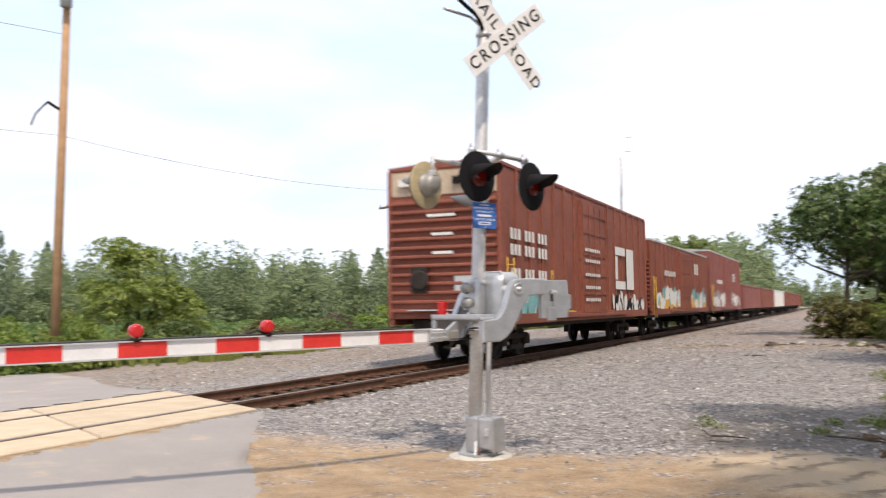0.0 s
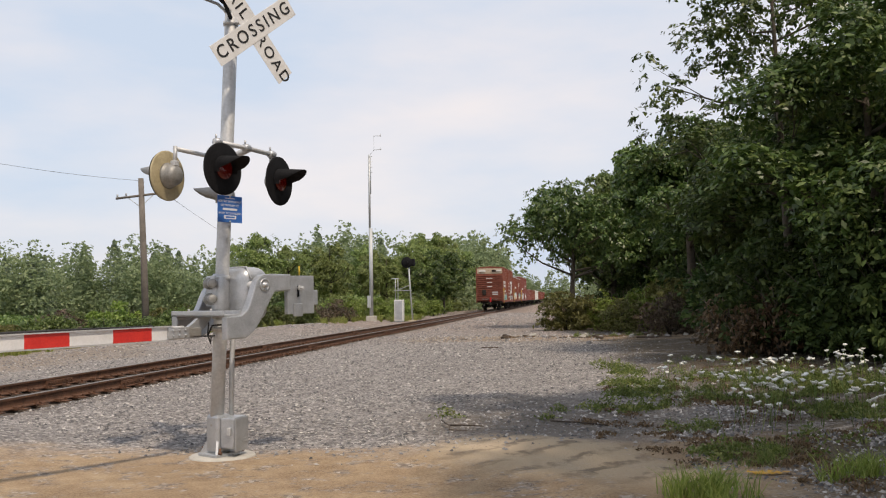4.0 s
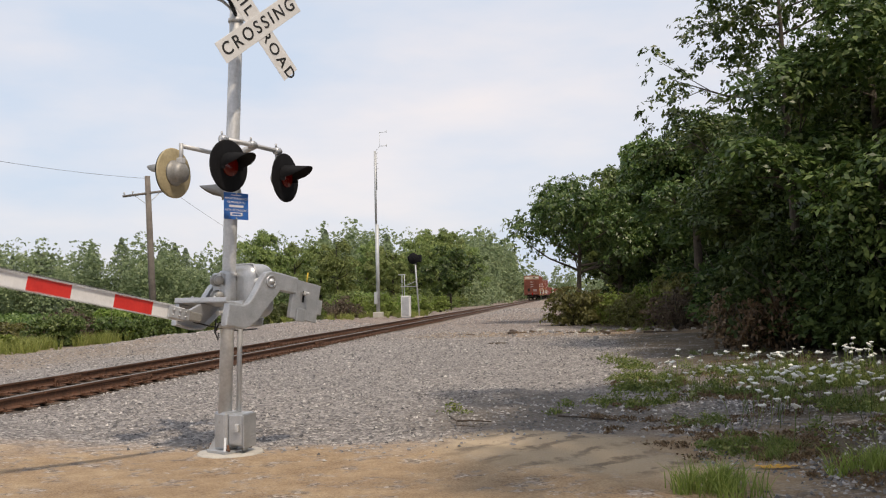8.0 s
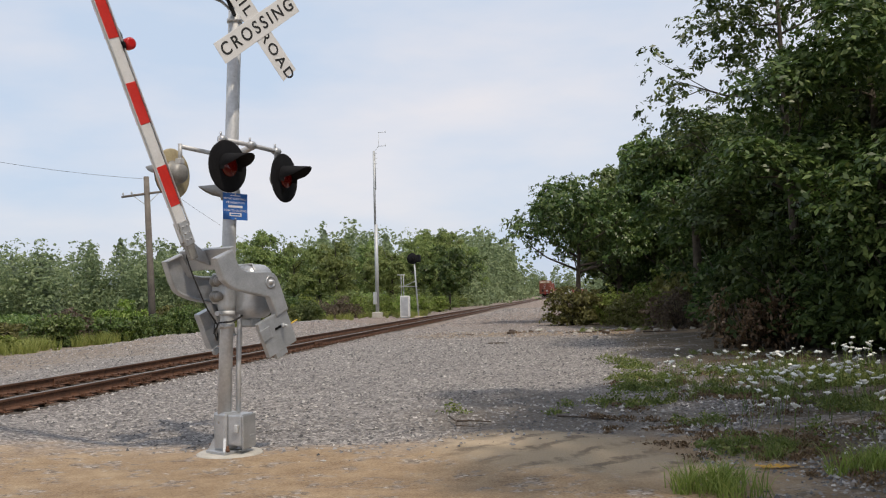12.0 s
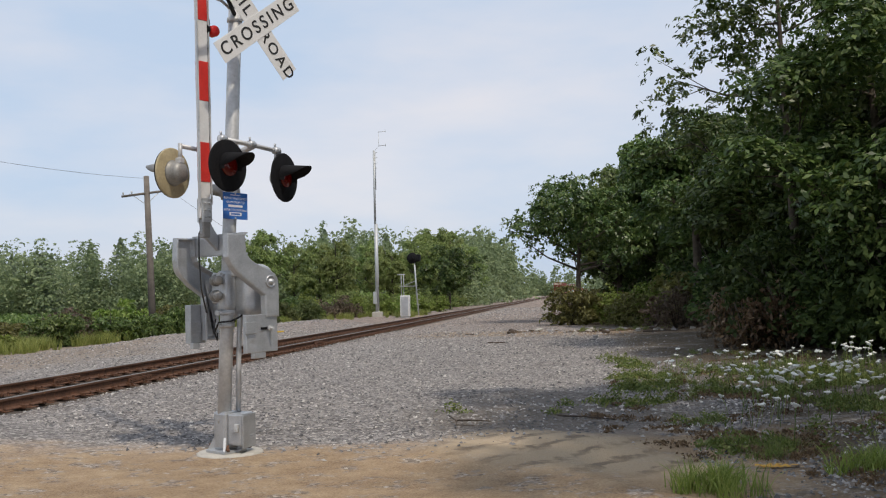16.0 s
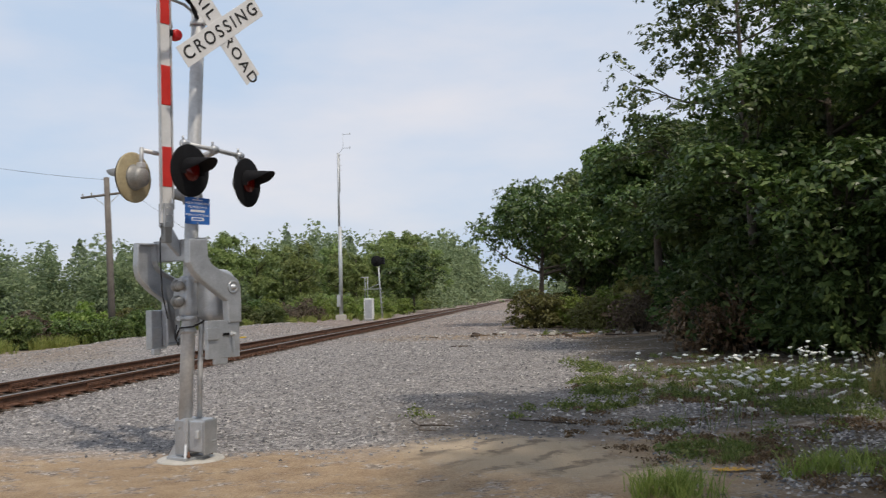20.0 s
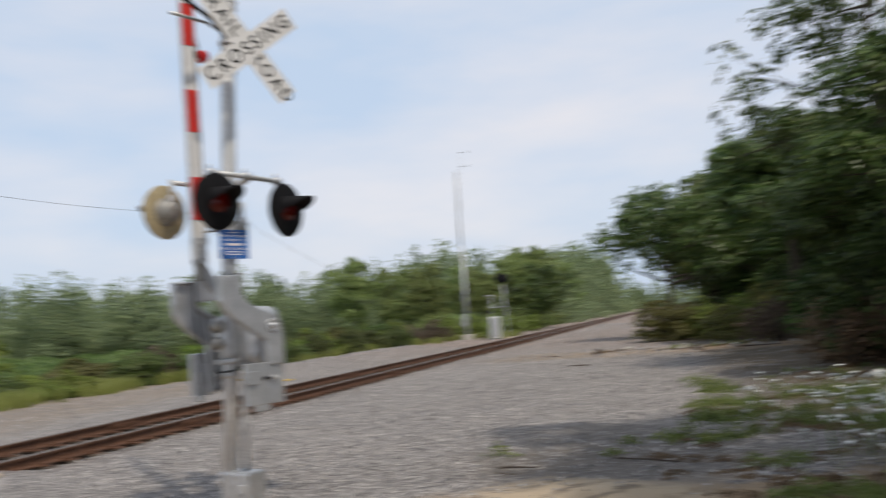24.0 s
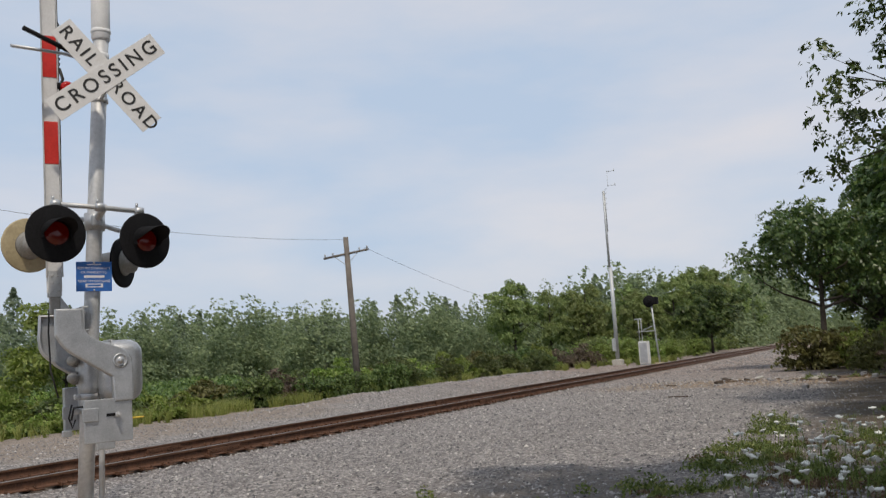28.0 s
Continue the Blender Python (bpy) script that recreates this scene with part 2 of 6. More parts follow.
LINELEAF = leafy("line_leaf", (0.12, 0.175, 0.055), (0.235, 0.305, 0.095), (0.36, 0.42, 0.15), 0.55, 0.45)
DOME = surface("lamp_housing", (0.20, 0.195, 0.18), (0.32, 0.315, 0.30), 0.5, 0.3, 60, 7, 0.08, (0.30, 0.25, 0.16), 0.6)
PETAL = surface("white_petal", (0.62, 0.63, 0.58), (0.78, 0.78, 0.74), 0.7, 0, 60, 8, 0)

# mast frame: local x across the road to the driver's right, local y along the road away from the driver
MAST = pose(1.60, -1.03, 0.23, 0, 0, 60.3)
RX, RY = math.cos(radians(150.3)), math.sin(radians(150.3))      # along the road
CX, CY = math.cos(radians(60.3)), math.sin(radians(60.3))        # across it
TRACK, RAIL_Z = -3.91, 0.42


def ground_material():
    m, n, l, p = nodes_of("ground_gravel_sand")
    co = n.new("ShaderNodeTexCoord").outputs["Object"]
    sp = n.new("ShaderNodeSeparateXYZ")
    l.new(co, sp.inputs[0])
    x, y = sp.outputs[0], sp.outputs[1]
    w1, w2 = noise_node(n, l, co, 0.55, 6, 0.62), noise_node(n, l, co, 2.6, 6, 0.65)
    wob = calc(n, l, "ADD", calc(n, l, "MULTIPLY_ADD", w1, 3.2, -1.6), calc(n, l, "MULTIPLY_ADD", w2, 1.1, -0.55))
    # crushed stone: cells of different greys
    vor = n.new("ShaderNodeTexVoronoi")
    vor.inputs["Scale"].default_value = 26
    l.new(co, vor.inputs["Vector"])
    vb = n.new("ShaderNodeSeparateColor")
    l.new(vor.outputs["Color"], vb.inputs[0])
    cell = ramp_node(n, l, vb.outputs[0], [(0.0, (0.045, 0.043, 0.043)), (0.42, (0.20, 0.187, 0.18)), (0.8, (0.39, 0.36, 0.34)), (1.0, (0.68, 0.635, 0.59))])
    big = noise_node(n, l, co, 0.35, 5)
    gravel = mix_node(n, l, 0.36, cell, ramp_node(n, l, calc(n, l, "ADD", calc(n, l, "MULTIPLY", big, 0.6), calc(n, l, "MULTIPLY", w2, 0.4)), [(0.36, (0.165, 0.15, 0.142)), (0.62, (0.37, 0.335, 0.31))]))
    # warmer ballast far along the line
    far = step_node(n, l, calc(n, l, "ADD", y, calc(n, l, "MULTIPLY", wob, 3.0)), 14, 44)
    mott = ramp_node(n, l, noise_node(n, l, co, 2.2, 9, 0.78), [(0.42, (0.12, 0.075, 0.055)), (0.5, (0.285, 0.19, 0.14)), (0.59, (0.47, 0.36, 0.285))])
    gravel = mix_node(n, l, calc(n, l, "MULTIPLY", far, 0.8), gravel, mix_node(n, l, 0.65, cell, mott))
    # sand round the mast and towards the road
    line = calc(n, l, "SUBTRACT", calc(n, l, "MAXIMUM", calc(n, l, "MULTIPLY_ADD", x, 0.36, -1.45), -0.75), y)
    sandmask = step_node(n, l, calc(n, l, "ADD", line, calc(n, l, "MULTIPLY", wob, 0.75)), -0.35, 0.85)
    sand = ramp_node(n, l, calc(n, l, "ADD", calc(n, l, "MULTIPLY", noise_node(n, l, co, 45, 5), 0.5), calc(n, l, "MULTIPLY", w2, 0.5)),
                     [(0.32, (0.18, 0.112, 0.064)), (0.5, (0.385, 0.268, 0.16)), (0.68, (0.55, 0.415, 0.27))])
    sand = mix_node(n, l, calc(n, l, "MULTIPLY", step_node(n, l, noise_node(n, l, co, 3.4, 8, 0.72), 0.50, 0.62), 0.65), sand, cell)
    col = mix_node(n, l, sandmask, gravel, sand)
    # soil and litter under the trees
    soil = ramp_node(n, l, calc(n, l, "ADD", calc(n, l, "MULTIPLY", noise_node(n, l, co, 22, 6), 0.5), calc(n, l, "MULTIPLY", w1, 0.5)),
                     [(0.3, (0.055, 0.043, 0.029)), (0.55, (0.115, 0.088, 0.056)), (0.75, (0.20, 0.155, 0.095))])
    edge = calc(n, l, "SUBTRACT", x, calc(n, l, "MULTIPLY_ADD", y, -0.045, 6.5))
    w3 = noise_node(n, l, co, 1.3, 8, 0.72)
    soil = mix_node(n, l, step_node(n, l, w3, 0.50, 0.60), soil, mix_node(n, l, 0.55, cell, (0.11, 0.092, 0.072)))
    soilmask = step_node(n, l, calc(n, l, "ADD", edge, wob), -0.3, 1.6)
    col = mix_node(n, l, soilmask, col, soil)
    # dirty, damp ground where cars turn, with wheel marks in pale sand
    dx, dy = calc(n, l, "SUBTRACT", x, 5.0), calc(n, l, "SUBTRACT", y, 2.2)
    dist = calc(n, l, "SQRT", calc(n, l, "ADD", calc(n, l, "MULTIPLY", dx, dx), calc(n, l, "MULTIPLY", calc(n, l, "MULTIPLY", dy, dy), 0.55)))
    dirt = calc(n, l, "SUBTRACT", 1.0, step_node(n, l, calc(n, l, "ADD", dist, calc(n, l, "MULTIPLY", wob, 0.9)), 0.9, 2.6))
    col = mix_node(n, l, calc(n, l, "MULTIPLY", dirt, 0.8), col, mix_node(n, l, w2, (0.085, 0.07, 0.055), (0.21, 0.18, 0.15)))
    px, py = calc(n, l, "SUBTRACT", x, 5.0), calc(n, l, "SUBTRACT", y, -0.75)
    along = calc(n, l, "ADD", calc(n, l, "MULTIPLY", px, 0.8), calc(n, l, "MULTIPLY", py, -0.6))
    acr = calc(n, l, "ADD", calc(n, l, "MULTIPLY", px, 0.6), calc(n, l, "MULTIPLY", py, 0.8))
    patch = calc(n, l, "ADD", calc(n, l, "MULTIPLY", calc(n, l, "MULTIPLY", along, along), 0.3), calc(n, l, "MULTIPLY", calc(n, l, "MULTIPLY", acr, acr), 0.7))
    pale = calc(n, l, "SUBTRACT", 1.0, step_node(n, l, calc(n, l, "ADD", patch, calc(n, l, "MULTIPLY", wob, 0.6)), 0.3, 1.1))
    tread = calc(n, l, "MULTIPLY", step_node(n, l, calc(n, l, "SINE", calc(n, l, "ADD", calc(n, l, "MULTIPLY", along, 13.0), calc(n, l, "MULTIPLY", w2, 9.0))), 0.2, 0.9), step_node(n, l, w2, 0.35, 0.6))
    col = mix_node(n, l, calc(n, l, "MULTIPLY", pale, 0.85), col, mix_node(n, l, tread, (0.50, 0.39, 0.265), (0.19, 0.145, 0.10)))
    # rust-stained ballast under the track
    bedm = calc(n, l, "SUBTRACT", 1.0, step_node(n, l, calc(n, l, "ADD", calc(n, l, "ABSOLUTE", calc(n, l, "ADD", x, -TRACK)), calc(n, l, "MULTIPLY", wob, 0.12)), 1.0, 1.6))
    col = mix_node(n, l, calc(n, l, "MULTIPLY", bedm, 0.78), col, mix_node(n, l, 0.35, ramp_node(n, l, w3, [(0.35, (0.075, 0.05, 0.036)), (0.65, (0.20, 0.145, 0.10))]), cell))
    # tan strip of dry earth before the far shrubs
    band = calc(n, l, "ABSOLUTE", calc(n, l, "SUBTRACT", calc(n, l, "ADD", y, calc(n, l, "MULTIPLY", wob, 1.5)), 25.5))
    stripmask = calc(n, l, "MULTIPLY", calc(n, l, "SUBTRACT", 1.0, step_node(n, l, band, 1.2, 3.6)), step_node(n, l, x, -2.6, 0.5))
    col = mix_node(n, l, calc(n, l, "MULTIPLY", stripmask, 0.8), col, mix_node(n, l, w2, (0.20, 0.13, 0.075), (0.40, 0.29, 0.18)))
    # dry earth and green beyond the track
    nearer = calc(n, l, "MULTIPLY", calc(n, l, "SUBTRACT", 1.0, step_node(n, l, y, 17, 27)), 3.0)
    left = step_node(n, l, calc(n, l, "ADD", calc(n, l, "ADD", calc(n, l, "SUBTRACT", -11.0, x), nearer), calc(n, l, "MULTIPLY", wob, 1.6)), -1.0, 1.5)
    col = mix_node(n, l, calc(n, l, "MULTIPLY", left, 0.5), col, mix_node(n, l, w2, (0.17, 0.115, 0.075), (0.40, 0.30, 0.20)))
    green = step_node(n, l, calc(n, l, "ADD", calc(n, l, "SUBTRACT", -16.0, x), wob), 0, 4)
    col = mix_node(n, l, green, col, mix_node(n, l, w2, (0.05, 0.08, 0.02), (0.12, 0.16, 0.04)))
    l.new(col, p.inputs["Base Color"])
    p.inputs["Roughness"].default_value = 0.95
    b = n.new("ShaderNodeBump")
    b.inputs["Strength"].default_value, b.inputs["Distance"].default_value = 1.0, 0.05
    hgt = mix_node(n, l, sandmask, vor.outputs["Distance"], noise_node(n, l, co, 30, 5))
    l.new(hgt, b.inputs["Height"])
    l.new(b.outputs["Normal"], p.inputs["Normal"])
    return m


def asphalt_material():
    m, n, l, p = nodes_of("old_asphalt")
    co = n.new("ShaderNodeTexCoord").outputs["Object"]
    fine, big = noise_node(n, l, co, 90, 4), noise_node(n, l, co, 0.8, 6)
    col = mix_node(n, l, 0.5, ramp_node(n, l, fine, [(0.3, (0.19, 0.175, 0.165)), (0.7, (0.36, 0.335, 0.32))]), ramp_node(n, l, big, [(0.3, (0.22, 0.20, 0.19)), (0.7, (0.33, 0.30, 0.275))]))
    dust = step_node(n, l, noise_node(n, l, co, 1.6, 8, 0.7), 0.55, 0.68)
    col = mix_node(n, l, calc(n, l, "MULTIPLY", dust, 0.6), col, (0.42, 0.33, 0.23))
    l.new(col, p.inputs["Base Color"])
    p.inputs["Roughness"].default_value = 0.9
    b = n.new("ShaderNodeBump")
    b.inputs["Strength"].default_value, b.inputs["Distance"].default_value = 0.3, 0.006
    l.new(fine, b.inputs["Height"])
    l.new(b.outputs["Normal"], p.inputs["Normal"])
    return m


GROUND, ASPHALT = ground_material(), asphalt_material()

# ---- mesh helpers ----
def mesh_of(name, bm, material):
    me = bpy.data.meshes.new(name)
    bm.to_mesh(me)
    bm.free()
    for m in material if isinstance(material, (list, tuple)) else [material]:
        me.materials.append(m)
    return me


def part(name, bm, material, parent=None, label="", smooth=False):
    me = mesh_of(name, bm, material)
    if smooth:
        for f in me.polygons:
            f.use_smooth = True
    ob = new(name, me)
    if parent is not None:
        ob.parent = parent
    return tagged(ob, label) if label else ob


def thing(name, m, label, category, group="", kind=""):
    ob = new(name)
    ob.matrix_basis = m
    ob.empty_display_size = 0.2
    return tagged(ob, label, category, group, kind)


def add_box(bm, lo, hi, bevel=0.0, m=None, round_by=2):
    r = bmesh.ops.create_cube(bm, size=1.0)
    vs = r["verts"]
    size, mid = [b - a for a, b in zip(lo, hi)], [(a + b) / 2 for a, b in zip(lo, hi)]
    for v in vs:
        v.co = Vector((v.co.x * size[0] + mid[0], v.co.y * size[1] + mid[1], v.co.z * size[2] + mid[2]))
    if bevel:
        es = list({e for v in vs for e in v.link_edges})
        r = bmesh.ops.bevel(bm, geom=es, offset=bevel, segments=round_by, affect="EDGES", profile=0.5)
        vs = list({v for v in r["verts"]} | {v for v in vs if v.is_valid})
    if m is not None:
        bmesh.ops.transform(bm, matrix=m, verts=[v for v in vs if v.is_valid])
    return vs


def add_tube(bm, pts, radii, seg=10, caps=True):
    """A round tube along points."""
    pts = [Vector(p) for p in pts]
    radii = radii if isinstance(radii, (list, tuple)) else [radii] * len(pts)
    rings, side = [], None
    for i, p in enumerate(pts):
        way = (pts[min(i + 1, len(pts) - 1)] - pts[max(i - 1, 0)]).normalized()
        if side is None:
            side = way.orthogonal().normalized()
        side = (side - way * side.dot(way)).normalized()
        up = way.cross(side)
        rings.append([bm.verts.new(p + radii[i] * (math.cos(a) * side + math.sin(a) * up)) for a in [2 * math.pi * k / seg for k in range(seg)]])
    for a, b in zip(rings, rings[1:]):
        for k in range(seg):
            bm.faces.new((a[k], a[(k + 1) % seg], b[(k + 1) % seg], b[k])).smooth = True
    if caps:
        bm.faces.new(rings[0][::-1])
        bm.faces.new(rings[-1])
    return bm


def add_lathe(bm, profile, seg=28, m=None):
    """Turns (radius, height) pairs round the z axis."""
    rings = [[bm.verts.new(Vector((r * math.cos(2 * math.pi * k / seg), r * math.sin(2 * math.pi * k / seg), z))) for k in range(seg)] for r, z in profile]
    made = [v for r in rings for v in r]
    for a, b in zip(rings, rings[1:]):
        for k in range(seg):
            bm.faces.new((a[k], a[(k + 1) % seg], b[(k + 1) % seg], b[k])).smooth = True
    bm.faces.new(rings[0][::-1])
    bm.faces.new(rings[-1])
    if m is not None:
        bmesh.ops.transform(bm, matrix=m, verts=made)
    return bm


def add_plate(bm, outline, y0, y1, bevel=0.0):
    """An outline in x and z, given thickness along y."""
    a = [bm.verts.new((x, y0, z)) for x, z in outline]
    b = [bm.verts.new((x, y1, z)) for x, z in outline]
    f1, f2 = bm.faces.new(a), bm.faces.new(b[::-1])
    k = len(outline)
    for i in range(k):
        bm.faces.new((a[i], b[i], b[(i + 1) % k], a[(i + 1) % k]))
    bmesh.ops.recalc_face_normals(bm, faces=bm.faces[:])
    if bevel:
        bmesh.ops.bevel(bm, geom=list(f1.edges) + list(f2.edges), offset=bevel, segments=2, affect="EDGES", profile=0.5)
    return bm


def box(lo, hi, bevel=0.0):
    bm = bmesh.new()
    add_box(bm, lo, hi, bevel)
    return bm


def tube(pts, radii, seg=10):
    return add_tube(bmesh.new(), pts, radii, seg)


def letters(text, size, material, parent, m, name="letters", depth=0.0015, space=1.3, bold=0.0):
    """Flat lettering as a mesh, centred."""
    cu = bpy.data.curves.new(name, "FONT")
    cu.body, cu.size, cu.extrude, cu.align_x, cu.align_y = text, size, depth, "CENTER", "CENTER"
    cu.space_character, cu.offset = space, bold
    ob = bpy.data.objects.new(name, cu)
    scene.collection.objects.link(ob)
    me = bpy.data.meshes.new_from_object(ob.evaluated_get(bpy.context.evaluated_depsgraph_get()))
    bpy.data.objects.remove(ob)
    me.name = name
    me.materials.clear()
    me.materials.append(material)
    out = new(name, me)
    out.parent = parent
    out.matrix_basis = m
    return out


def pydata(name, verts, faces, material, parent=None, label="", smooth=False):
    me = bpy.data.meshes.new(name)
    verts, faces = np.asarray(verts, np.float32), np.asarray(faces, np.int32)
    me.vertices.add(len(verts))
    me.vertices.foreach_set("co", verts.ravel())
    k = faces.shape[1]
    me.loops.add(faces.size)
    me.loops.foreach_set("vertex_index", faces.ravel())
    me.polygons.add(len(faces))
    me.polygons.foreach_set("loop_start", np.arange(0, faces.size, k, dtype=np.int32))
    me.polygons.foreach_set("loop_total", np.full(len(faces), k, np.int32))
    me.materials.append(material)
    me.update(calc_edges=True)
    if smooth:
        me.polygons.foreach_set("use_smooth", np.ones(len(faces), bool))
    ob = new(name, me)
    if parent is not None:
        ob.parent = parent
    return tagged(ob, label) if label else ob


# ---- ground ----
def smooth01(v):
    v = np.clip(v, 0, 1)
    return v * v * (3 - 2 * v)


def across_road(x, y):
    return (x - 1.60) * CX + (y + 1.03) * CY


def ground_height(x, y):
    """Level ground with a low track bed and the road's ramp up to the rails."""
    x, y = np.asarray(x, float), np.asarray(y, float)
    h = np.full(np.broadcast(x, y).shape, 0.2)
    bed = smooth01((3.4 - np.abs(x - TRACK)) / 2.0)
    h = h - 0.02 * bed + 0.065 * np.exp(-((np.abs(x - TRACK) - 1.3) / 0.28) ** 2)
    h = h - 1.1 * smooth01((-13.5 - x) / 9.0) * smooth01((y + 2) / 10)
    h = h + 0.20 * smooth01((x - 6.5) / 6.0) * smooth01((y + 4) / 6)
    # gravel bank beyond the track and the mound under the tower
    h = h + (0.34 + 0.05 * np.sin(1.3 * y) * np.sin(0.37 * y)) * np.exp(-((x + 9.3) / 1.9) ** 2) * smooth01((y - 13) / 9) * (1 - smooth01((y - 36) / 14))
    h = h + 0.05 * np.exp(-((x + 9.4) / 1.3) ** 2 - ((y - 54.5) / 1.8) ** 2)
    h = h + 0.05 * np.exp(-((x + 6.4) / 1.1) ** 2 - ((y - 52.0) / 2.2) ** 2)
    road = smooth01((-across_road(x, y) + 0.4) / 1.2) * smooth01((across_road(x, y) + 11.5) / 1.2)
    ramp = smooth01((4.4 - np.abs(x - TRACK)) / 2.6) * smooth01((9 - y) / 3)
    h = h * (1 - road * ramp) + road * ramp * 0.385
    near = np.exp(-((x - 4) / 14) ** 2 - (y / 16) ** 2)
    h = h + near * 0.02 * (np.sin(1.7 * x + 0.6 * y) + np.sin(2.3 * y - 0.8 * x) + 0.6 * np.sin(4.1 * x + 3.3 * y)) * (1 - road) * (1 - bed)
    return h


def build_ground():
    xs = np.concatenate([[-3000, -1200, -500, -250, -140, -90, -60, -45], np.arange(-36, -12, 1.2), np.arange(-12, 12, 0.3), np.arange(12, 30, 1.5), [34, 45, 60, 90, 160, 300, 700, 1500, 3000]])
    ys = np.concatenate([[-3000, -1000, -400, -150, -60, -35, -25, -18], np.arange(-14, 24, 0.3), np.arange(24, 72, 1.0), np.arange(72, 130, 4), [140, 170, 220, 300, 450, 800, 1600, 3500]])
    gx, gy = np.meshgrid(xs, ys)
    v = np.stack([gx, gy, ground_height(gx, gy)], -1).reshape(-1, 3)
    w, hgt = len(xs), len(ys)
    i = (np.arange(hgt - 1)[:, None] * w + np.arange(w - 1)[None]).ravel()
    f = np.stack([i, i + 1, i + w + 1, i + w], -1)
    tagged(pydata("ground", v, f, GROUND, smooth=True), "grey crushed gravel, tan sand and bare soil", "ground", "", "structure")


def build_road():
    us = np.arange(-10.6, -0.30, 0.25)
    vs = np.concatenate([np.arange(-30, -4, 1.0), np.arange(-4, 14, 0.25), np.arange(14, 40, 2.0)])
    rows = []
    for v in vs:
        row = []
        edge = min(-0.15, -2.45 + 0.5 * max(min(v, 6), -1.5))
        for u in us:
            u = -10.6 + (u + 10.6) * (edge + 10.6) / 10.3
            x, y = 1.60 + u * CX + v * RX, -1.03 + u * CY + v * RY
            row.append((x, y))
        rows.append(row)
    g = np.array(rows)
    wob = 0.2 * np.sin(g[:, -1, 0] * 2.1) + 0.14 * np.sin(g[:, -1, 1] * 3.7) + 0.1 * np.sin(g[:, -1, 1] * 9.1)
    g[:, -1, 0] += CX * wob
    g[:, -1, 1] += CY * wob
    for side in (-1, 1):
        x, y = g[..., 0], g[..., 1]
        z = ground_height(x, y) + 0.012
        z[:, -1] -= 0.03
        ok = side * (x - TRACK) > 1.62
        w = len(us)
        v = np.stack([x, y, z], -1).reshape(-1, 3)
        i = (np.arange(len(vs) - 1)[:, None] * w + np.arange(w - 1)[None]).ravel()
        f = np.stack([i, i + 1, i + w + 1, i + w], -1)
        okf = ok.reshape(-1)[f].all(1)
        tagged(pydata("road", v, f[okf], ASPHALT, smooth=True), "worn grey asphalt road up to the crossing", "road", "", "structure")


# ---- the track ----
def line_x(y):
    """The track's centre: straight, then bending away behind the trees."""
    return TRACK + max(0.0, y - 290.0) ** 2 / 900.0


